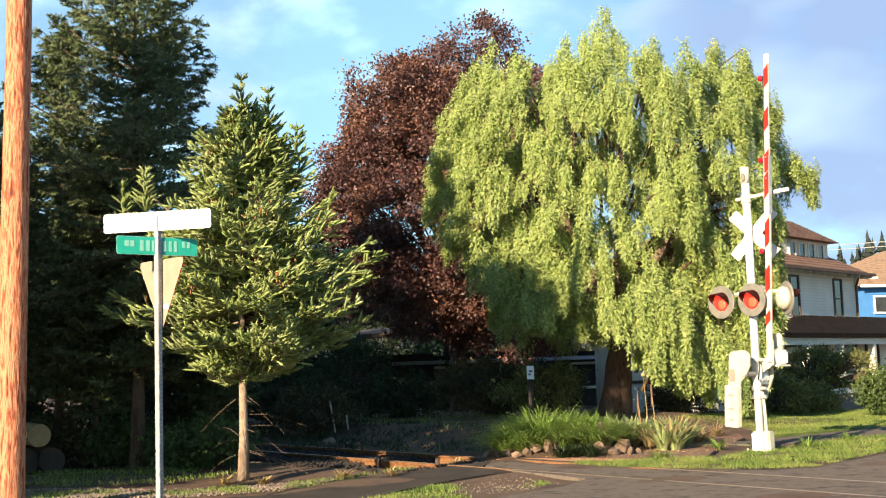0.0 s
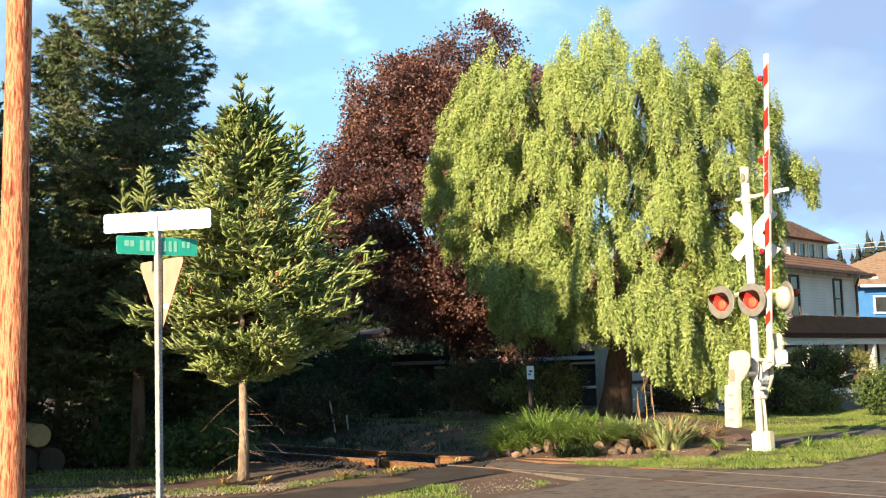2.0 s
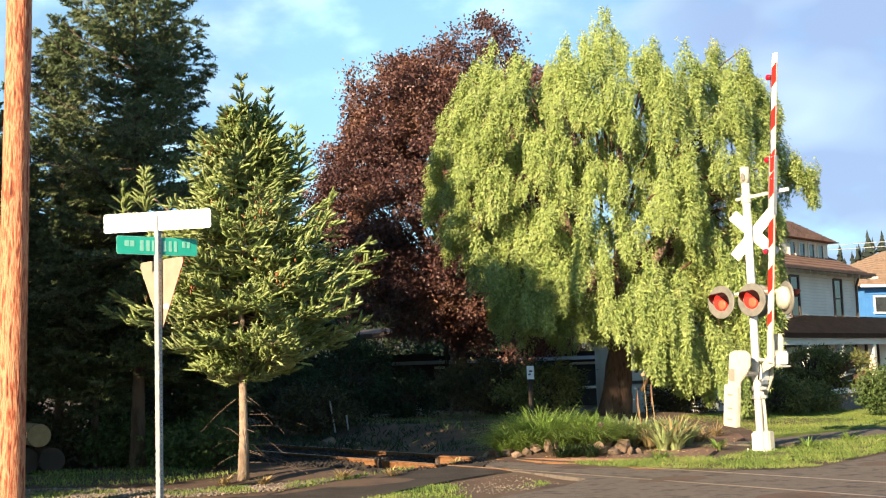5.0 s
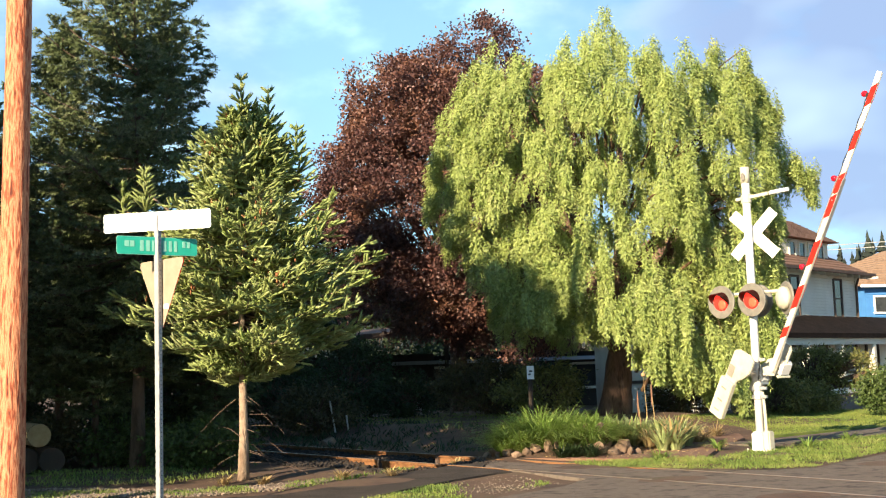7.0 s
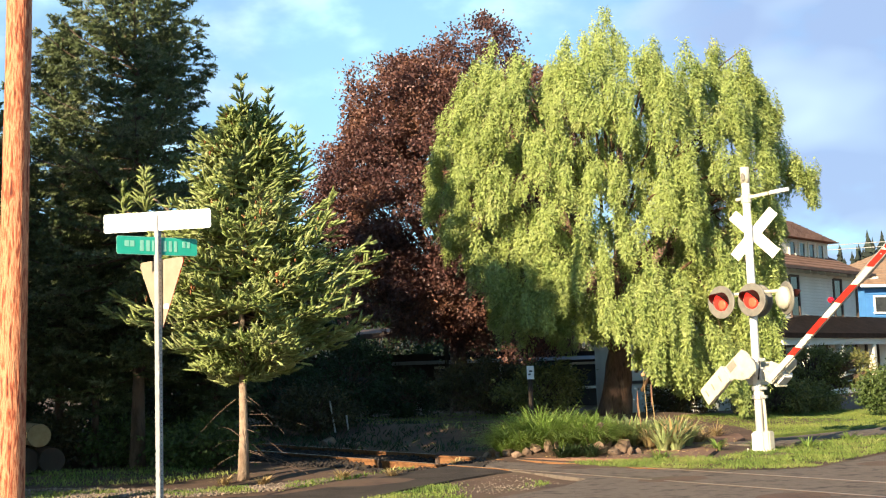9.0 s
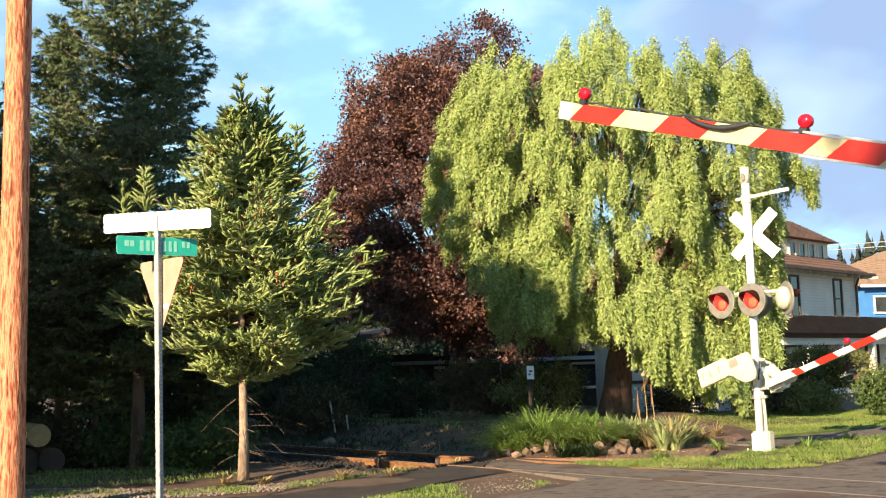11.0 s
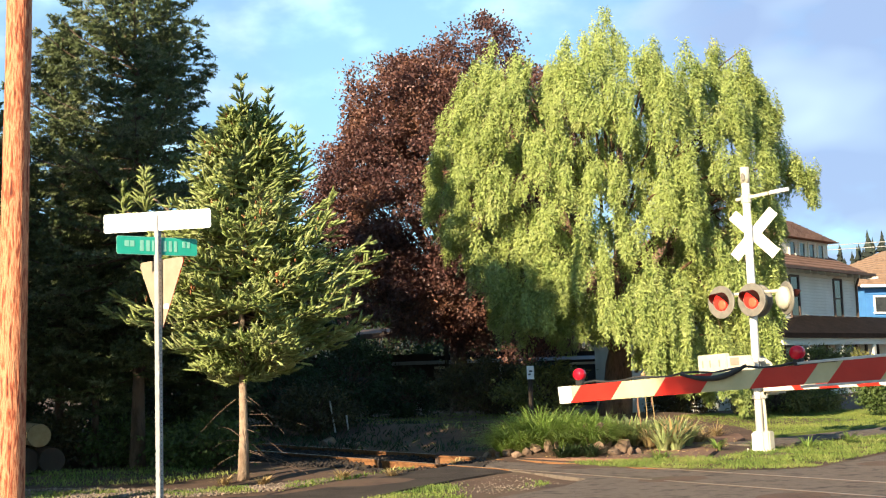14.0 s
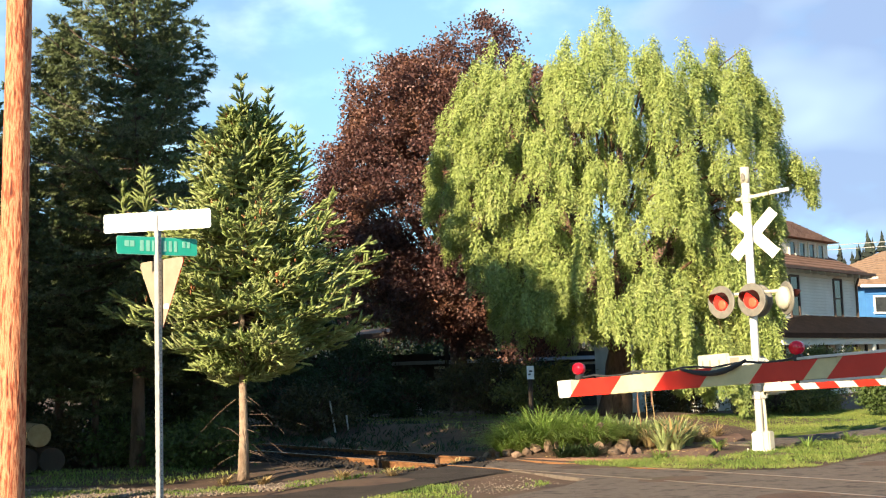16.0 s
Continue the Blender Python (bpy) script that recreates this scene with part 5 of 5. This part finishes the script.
def white_house(m):
    t = thing("white_house", m, "two-storey white lap-sided house with brown hip roof and porch", "house")
    W, D, H = 10.3, 9.5, 5.55
    sd = siding_wall(W, H, 0.14, Matrix(), M["siding"], t, "front_wall")
    siding_wall(D, H, 0.14, pose(0, D, 0, 0, 0, -90), M["siding"], t, "side_wall")
    part("back_wall", box(W / 2, D - 0.1, H / 2, W - 0.3, 0.15, H), M["siding"], t)
    part("end_wall", box(W - 0.1, D / 2, H / 2, 0.15, D - 0.4, H), M["siding"], t)
    for x in (0.0, W):
        part("corner_board", box(x, -0.02, H / 2, 0.26, 0.12, H), M["trim"], t)
    part("frieze", box(W / 2, -0.03, H - 0.12, W, 0.1, 0.24), M["trim"], t)
    part("downspout", tube([(W - 0.25, -0.35, H), (W - 0.1, -0.1, H - 0.5), (W - 0.1, -0.1, 3.4)], [0.06] * 3, 8), M["fascia"], t, "dark downspout")
    part("downspout", tube([(1.25, -0.1, H - 0.1), (1.25, -0.1, 2.6)], [0.07] * 2, 8), M["fascia"], t, "dark downspout")
    for x in (3.2, 8.0):
        window(t, pose(x, -0.03, 3.5), 0.8, 1.75, M["fascia"])
        part("shutter_trim", box(x + 0.6, -0.05, 4.35, 0.16, 0.06, 1.95), M["trim"], t)
    r = hip_roof(0, W, 0, D, H, 2.3, 0.75, 3.0, Matrix(), M["roof"], t)
    part("gutter", box(W / 2, -0.78, H + 0.03, W + 1.5, 0.1, 0.13), M["fascia"], t, "dark gutter")
    for k in range(16):
        part("rafter_tail", box(-0.4 + k * 0.8, -0.4, H - 0.06, 0.09, 0.6, 0.12), M["trim"], t)
    # dormer
    d = part("dormer", box(6.2, 1.6, H + 0.95, 5.2, 1.9, 1.4), M["trim"], t, "cream dormer with a row of windows")
    for k in range(4):
        window(d, pose(4.7 + k * 1.05, 0.64, H + 0.5), 0.55, 0.95, M["trim"], False)
    hip_roof(3.6, 8.8, 0.65, 3.2, H + 1.62, 1.15, 0.45, 1.25, Matrix(), M["roof"], t, "dormer_roof")
    # porch
    bm = bmesh.new()
    ex, ey = -2.2, -2.0
    v = [bm.verts.new(p) for p in ((ex, ey, 2.62), (15.4, ey, 2.62), (15.4, 0.0, 3.55), (3.9, 0.0, 3.55), (0, 0, 3.0), (ex, 2.0, 2.62), (ex, ey, 2.42), (15.4, ey, 2.42), (ex, 2.0, 2.42), (15.4, 0, 2.42), (0, 0, 2.42))]
    for f in ((0, 1, 2, 3), (0, 3, 4), (0, 4, 5), (6, 7, 1, 0), (6, 0, 5, 8), (7, 9, 2, 1), (6, 8, 10, 9, 7)):
        bm.faces.new([v[i] for i in f])
    bmesh.ops.recalc_face_normals(bm, faces=bm.faces[:])
    part("porch_roof", bm, M["roof_dark"], t, "dark shingled porch roof")
    part("porch_beam", box(6.6, ey + 0.3, 2.27, 17.2, 0.22, 0.3), M["trim"], t)
    for x in (0.4, 3.9, 7.6, 11.4, 15.0):
        part("porch_post", box(x, ey + 0.3, 1.2, 0.3, 0.3, 1.9, None, 0.02), M["trim"], t)
    part("porch_floor", box(6.6, ey / 2, 0.3, 17.2, -ey, 0.16), M["fascia"], t)
    part("porch_skirt", box(6.6, ey + 0.06, 0.12, 17.2, 0.06, 0.3), M["siding"], t)
    for x in (2.6, 8.9):
        window(t, pose(x, -0.06, 0.9), 1.6, 1.25, M["fascia"], False)
    siding_wall(5.2, 2.9, 0.14, pose(W + 0.14, 0.03, 0), M["siding"], t, "wing_wall")
    window(t, pose(W + 1.5, -0.03, 0.9), 1.5, 1.25, M["fascia"], False)
    part("front_door", box(5.9, -0.05, 1.35, 1.0, 0.08, 2.1), M["fascia"], t, "dark front door")
    return t


white_house(pose(13.69, 51.2, 0.0, 0, 0, 49))


def blue_house(m):
    t = thing("blue_house", m, "blue house with brown roof and white window", "house")
    siding_wall(12, 5.6, 0.16, Matrix(), M["blue"], t, "front_wall")
    part("side_wall", box(0.1, 5, 2.8, 0.2, 9.7, 5.6), M["blue"], t)
    part("back_wall", box(6, 9.9, 2.8, 12, 0.2, 5.6), M["blue"], t)
    window(t, pose(1.0, -0.03, 4.1), 0.9, 0.85, M["white"], False)
    window(t, pose(6.1, -0.03, 4.0), 1.0, 1.0, M["white"], False)
    part("fascia", box(6, -0.55, 5.58, 13.2, 0.08, 0.16), M["white"], t)
    hip_roof(0, 12, 0, 10, 5.6, 2.5, 0.5, 4.6, Matrix(), M["roof_tan"], t)
    return t


blue_house(pose(24.15, 68.0, 0.0, 0, 0, 12))


def garage(m):
    t = thing("garage", m, "small white-sided outbuilding behind the willow", "outbuilding")
    siding_wall(3.4, 2.5, 0.13, Matrix(), M["siding"], t, "front_wall")
    part("side_wall", box(3.3, 2.0, 1.25, 0.15, 3.8, 2.5), M["siding"], t)
    part("far_wall", box(0.1, 2.0, 1.25, 0.15, 3.8, 2.5), M["siding"], t)
    part("plinth", box(1.7, -0.04, 0.15, 3.5, 0.1, 0.5), M["trim"], t)
    part("band", box(1.7, -0.04, 0.95, 3.4, 0.05, 0.1), M["fascia"], t)
    hip_roof(0, 3.4, 0, 4, 2.5, 1.1, 0.4, 1.5, Matrix(), M["grey_metal"], t)
    return t


garage(pose(5.6, 38.0, 0.0, 0, 0, 6))


def carport(m):
    """A low open carport and shed under the trees."""
    t = thing("carport", m, "low dark carport with shingled roof under the beech", "carport")
    part("roof", slab([(-0.6, -0.6), (8.8, -0.6), (8.8, 5.0), (-0.6, 5.0)], 0, 0.16, pose(0, 0, 2.6, 4, -3, 0)), M["roof"], t, "low shingled roof")
    part("fascia", box(4.1, -0.66, 2.62, 9.4, 0.05, 0.18, pose(0, 0, 0, 0, -3, 0)), M["fascia"], t)
    for x in (0.0, 2.8, 5.6, 8.4):
        part("post", box(x, 0, 1.25, 0.14, 0.14, 2.6), M["brown_wall"], t)
    part("back_wall", box(2.3, 4.8, 1.1, 5.6, 0.12, 2.2), M["brown_wall"], t)
    part("side_wall", box(-0.4, 2.4, 1.1, 0.12, 4.8, 2.2), M["brown_wall"], t)
    return t


carport(pose(-5.6, 41.5, 0.0))


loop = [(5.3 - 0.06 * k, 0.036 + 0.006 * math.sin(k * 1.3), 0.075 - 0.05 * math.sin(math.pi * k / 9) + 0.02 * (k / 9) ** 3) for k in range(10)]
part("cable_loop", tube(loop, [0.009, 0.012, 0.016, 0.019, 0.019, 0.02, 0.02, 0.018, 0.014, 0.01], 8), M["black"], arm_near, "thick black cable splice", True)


def low_house(m):
    t = thing("low_house", m, "long low brown house with pale fascia behind the beech", "house")
    part("front_wall", box(4.5, 0, 0.9, 9, 0.16, 1.8), M["brown_wall"], t)
    part("side_wall", box(0.08, 3, 0.9, 0.16, 5.8, 1.8), M["brown_wall"], t)
    part("side_wall", box(8.92, 3, 0.9, 0.16, 5.8, 1.8), M["brown_wall"], t)
    hip_roof(0, 9, 0, 6, 1.9, 0.35, 0.6, 2.6, Matrix(), M["roof_dark"], t)
    part("fascia", box(4.5, -0.64, 1.86, 10.2, 0.06, 0.14), M["grey_metal"], t, "pale grey fascia board")
    for x in (1.6, 4.4, 7.2):
        window(t, pose(x, -0.09, 0.75), 1.3, 0.85, M["trim"], False)
    for x in (0.2, 3.0, 5.8, 8.6):
        part("porch_post", box(x, -0.55, 0.9, 0.12, 0.12, 1.9), M["brown_wall"], t)
    return t


low_house(pose(-1.6, 46.5, 0.0, 0, 0, 5))

# marker post with a small white plate by the line
mk = thing("marker_post", pose(1.86, 27.0, -0.03), "grey wooden post with a small white plate", "sign post")
part("post", tube([(0, 0, 0), (0.02, 0, 1.3)], [0.06, 0.05], 8), M["brown_wall"], mk)
pl = part("plate", box(0.02, -0.07, 1.42, 0.16, 0.01, 0.3), M["white"], mk, "small white plate with dark marks")
part("lettering_bar", box(0.03, -0.077, 1.45, 0.07, 0.004, 0.04), M["black"], pl)
part("lettering_bar", box(0.0, -0.077, 1.38, 0.05, 0.004, 0.04), M["black"], pl)
for x, h, r in ((-2.72, 0.66, -9), (-2.4, 0.3, -6)):
    sk = thing("stake", pose(x, 28.5, 0.22, 0, r, 0), "thin pale stake leaning on the bank", "stake", "stakes")
    part("rod", tube([(0, 0, -0.1), (0, 0, h)], [0.022, 0.02], 6), M["galv"], sk)
for x, z, r, lab in ((-6.92, 0.62, 0.2, "pale cut log on top of a log pile"), (-7.13, 0.2, 0.22, "dark log at the bottom of a pile"), (-6.7, 0.2, 0.22, "dark log at the bottom of a pile")):
    lg = thing("log", pose(x, 20.2, z, 0, 0, 16), lab, "log", "log pile")
    part("bark", tube([(0, 0, 0), (-0.3, 1.4, 0)], [r, r * 0.96], 16, False), M["brown_wall"] if z < 0.5 else M["log"], lg)
    part("cut_face", tube([(0, 0, 0), (0.004, -0.02, 0)], [r * 0.97, r * 0.95], 16), M["log"] if z > 0.5 else M["brown_wall"], lg)

# dead twigs on the small spruce's trunk and fallen branches at its foot
rt = np.random.default_rng(77)
for k in range(15):
    a, z = rt.uniform(0, math.tau), rt.uniform(0.05, 1.25)
    tw = thing("dead_branch", pose(-3.09 + 0.1 * math.cos(a), 17.91 + 0.1 * math.sin(a), z), "bare dead twig at the spruce trunk", "branch", "dead branches")
    part("twig", limb((0, 0, 0), (rt.uniform(0.4, 1.0) * math.cos(a), rt.uniform(0.3, 0.8) * math.sin(a), max(0.03 - z, rt.uniform(-0.75, 0.12))), 0.006, 0.002, rt, 0.05), M["bark"], tw)

# parked car in the carport
car = thing("parked_car", pose(-2.6, 41.0, 0, 0, 0, 25), "dark parked car in the carport shade", "car")
body = part("body", plate([(-2.1, 0.3), (2.1, 0.3), (2.15, 0.7), (1.2, 0.85), (0.6, 1.35), (-1.0, 1.4), (-1.7, 0.95), (-2.15, 0.85)], 1.7, None, 0.05), M["black"], car)
part("side_window", plate([(1.0, 0.88), (0.55, 1.28), (-0.9, 1.32), (-1.4, 0.95)], 1.72), M["glass"], body)
for x in (-1.35, 1.35):
    for y in (-0.8, 0.8):
        wh = part("wheel", lathe([(0.2, -0.09), (0.31, -0.08), (0.32, 0), (0.31, 0.08), (0.2, 0.09)], pose(x, y, 0.31, 90), 20), M["black"], car)
        part("rim", lathe([(0.19, -0.095), (0.19, 0.095)], pose(x, y, 0.31, 90), 16), M["galv"], wh)


for x, y in ((28, 92), (48, 84)):
    fp = thing("utility_pole", pose(x, y, 0), "distant wooden pole carrying wires", "pole", "far poles")
    part("shaft", tube([(0, 0, -0.2), (0, 0, 10.6)], [0.16, 0.11], 10), M["pole"], fp)

# overhead wire far behind the houses
for k in range(2):
    wr = thing("overhead_wire", pose(0, 0, 0), "thin overhead wires beyond the house", "wire", "overhead wires")
    part("strand", tube([(28, 92, 9.9 + 0.35 * k), (36, 88, 9.85 + 0.35 * k), (48, 84, 10.1 + 0.35 * k)], [0.035] * 3, 5), M["wire"], wr)


def far_woods():
    """Far hillside firs: many small cone-shaped crowns in one mesh."""
    rng = np.random.default_rng(90)
    V, F, o = [], [], 0
    for k in range(700):
        a = rng.uniform(radians(-40), radians(40))
        d = rng.uniform(240, 330)
        x, y, h = d * math.sin(a), d * math.cos(a), rng.uniform(6, 12)
        z0 = 16.5 + 3 * noise.noise((a * 9, 0.3, 0))
        n = 9
        for q in range(11):
            zz, r = z0 + h * (0.08 + 0.083 * q), (1 - q / 11.0) ** 0.8 * h * 0.24
            top = (x, y, zz + h * 0.17)
            ring = [(x + r * rng.uniform(0.35, 1.3) * math.cos(w), y + r * rng.uniform(0.35, 1.3) * math.sin(w), zz + rng.uniform(-0.4, 0.4)) for w in np.arange(n) * math.tau / n]
            V += [top] + ring
            F += [(o, o + 1 + i, o + 1 + (i + 1) % n) for i in range(n)]
            o += n + 1
    ob = cloud_mesh("far_woods", np.array(V), np.array(F), M["far"])
    tagged(ob, "dark firs on a far hillside", "woods", kind="stuff")
    v, f = [], []
    for i, a in enumerate(np.linspace(radians(-50), radians(50), 60)):
        for d, z in ((150, -1), (230, 8), (300, 18.5 + 3 * noise.noise((a * 9, 0.3, 0))), (420, 10)):
            v.append((d * math.sin(a), d * math.cos(a), z))
    for i in range(59):
        for k in range(3):
            f.append((i * 4 + k, i * 4 + k + 1, i * 4 + k + 5, i * 4 + k + 4))
    hill = cloud_mesh("backdrop_hill", np.array(v, float), np.array(f), M["far"])
    tagged(hill, "low wooded hill behind the houses", "hill", kind="structure")


far_woods()


def cloud_sheet():
    """Thin drifting cloud on a far curved sheet of sky."""
    m = bpy.data.materials.new("thin_cloud")
    m.use_nodes = True
    n, l = m.node_tree.nodes, m.node_tree.links
    n.remove(n["Principled BSDF"])
    tc, mp, nz, cr = (n.new("ShaderNode" + k) for k in ("TexCoord", "Mapping", "TexNoise", "ValToRGB"))
    l.new(tc.outputs["Object"], mp.inputs[0])
    mp.inputs["Scale"].default_value = (0.0034, 0.0034, 0.0062)
    mp.inputs["Location"].default_value = CLOUD_SHIFT
    l.new(mp.outputs[0], nz.inputs[0])
    nz.inputs["Scale"].default_value, nz.inputs["Detail"].default_value, nz.inputs["Roughness"].default_value = 1.0, 5, 0.5
    # more cover towards +x
    sep, mr, add = n.new("ShaderNodeSeparateXYZ"), n.new("ShaderNodeMapRange"), n.new("ShaderNodeMath")
    l.new(tc.outputs["Object"], sep.inputs[0])
    l.new(sep.outputs[0], mr.inputs[0])
    mr.inputs["From Min"].default_value, mr.inputs["From Max"].default_value = 60, 800
    mr.inputs["To Min"].default_value, mr.inputs["To Max"].default_value = 0.02, 0.2
    l.new(nz.outputs[0], add.inputs[0])
    l.new(mr.outputs[0], add.inputs[1])
    l.new(add.outputs[0], cr.inputs[0])
    cr.color_ramp.elements[0].position, cr.color_ramp.elements[1].position = 0.46, 0.72
    cr.color_ramp.elements[0].color, cr.color_ramp.elements[1].color = (0.3, 0.3, 0.3, 1), (0.92, 0.92, 0.92, 1)
    cr.color_ramp.interpolation = "EASE"
    em, tr, mx = n.new("ShaderNodeEmission"), n.new("ShaderNodeBsdfTransparent"), n.new("ShaderNodeMixShader")
    tint = n.new("ShaderNodeMix")
    tint.data_type = "RGBA"
    mr2 = n.new("ShaderNodeMapRange")
    mr.interpolation_type = mr2.interpolation_type = "SMOOTHSTEP"
    l.new(sep.outputs[0], mr2.inputs[0])
    mr2.inputs["From Min"].default_value, mr2.inputs["From Max"].default_value = 60, 700
    l.new(mr2.outputs[0], tint.inputs[0])
    tint.inputs[6].default_value, tint.inputs[7].default_value = (0.33, 0.52, 0.61, 1), (0.18, 0.24, 0.365, 1)
    soft, vary, light = n.new("ShaderNodeTexNoise"), n.new("ShaderNodeMapRange"), n.new("ShaderNodeMix")
    l.new(mp.outputs[0], soft.inputs[0])
    soft.inputs["Scale"].default_value, soft.inputs["Detail"].default_value = 0.55, 3
    l.new(soft.outputs[0], vary.inputs[0])
    vary.inputs["From Min"].default_value, vary.inputs["From Max"].default_value = 0.48, 0.75
    light.data_type = "RGBA"
    light.inputs[7].default_value = (0.31, 0.4, 0.5, 1)
    l.new(vary.outputs[0], light.inputs[0])
    l.new(tint.outputs[2], light.inputs[6])
    l.new(light.outputs[2], em.inputs[0])
    em.inputs[1].default_value = 1.0
    l.new(cr.outputs[0], mx.inputs[0])
    l.new(tr.outputs[0], mx.inputs[1])
    l.new(em.outputs[0], mx.inputs[2])
    l.new(mx.outputs[0], n["Material Output"].inputs[0])
    R = 3000
    v, f = [], []
    na, ne = 48, 16
    for j in range(ne + 1):
        e = radians(1 + 44 * j / ne)
        for i in range(na + 1):
            a = radians(-60 + 120 * i / na)
            v.append((R * math.sin(a) * math.cos(e), R * math.cos(a) * math.cos(e), R * math.sin(e)))
    for j in range(ne):
        for i in range(na):
            o = j * (na + 1) + i
            f.append((o, o + 1, o + na + 2, o + na + 1))
    ob = cloud_mesh("cloud_sheet", np.array(v), np.array(f), m)
    for p in ob.data.polygons:
        p.use_smooth = True
    return tagged(ob, "thin white and lavender clouds drifting across blue sky", "clouds", kind="structure")


CLOUD_SHIFT = (0.3, 0.0, 0.0)
clouds = cloud_sheet()


# ---- what moves ----
def motions():
    """The two gate arms come down; the clouds drift."""
    def far(a):
        return pose(0, 0, hub_far + 0.05, 0, 0, -12) @ pose(0, 0, 0, 0, -a, 0)

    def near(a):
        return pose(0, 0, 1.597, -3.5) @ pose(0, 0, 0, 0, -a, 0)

    walk(arm_far, [(t, far(a)) for t, a in ((0, 86.2), (4.5, 86.2), (5.2, 82.2), (6.3, 68.0), (7.0, 59.7), (7.5, 54.8), (8.0, 48.9), (8.6, 42.3), (9.2, 34.4), (10.2, 24.0), (11.4, 13.0),
                                            (11.9, 7.2), (12.2, 4.2), (12.5, 1.9), (12.8, 0.7), (13.2, 1.4), (13.7, 2.0), (16, 2.0))])
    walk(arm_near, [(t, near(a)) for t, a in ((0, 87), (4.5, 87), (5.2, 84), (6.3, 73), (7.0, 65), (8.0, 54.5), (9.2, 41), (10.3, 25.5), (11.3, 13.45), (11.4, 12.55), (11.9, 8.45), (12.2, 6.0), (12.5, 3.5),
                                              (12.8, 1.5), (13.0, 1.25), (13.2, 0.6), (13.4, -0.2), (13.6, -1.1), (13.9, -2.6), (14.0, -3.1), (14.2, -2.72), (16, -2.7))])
    walk(clouds, [(0, pose(0, 0, 0)), (16, pose(0, 0, 0, 0, 0, -0.42))])


motions()
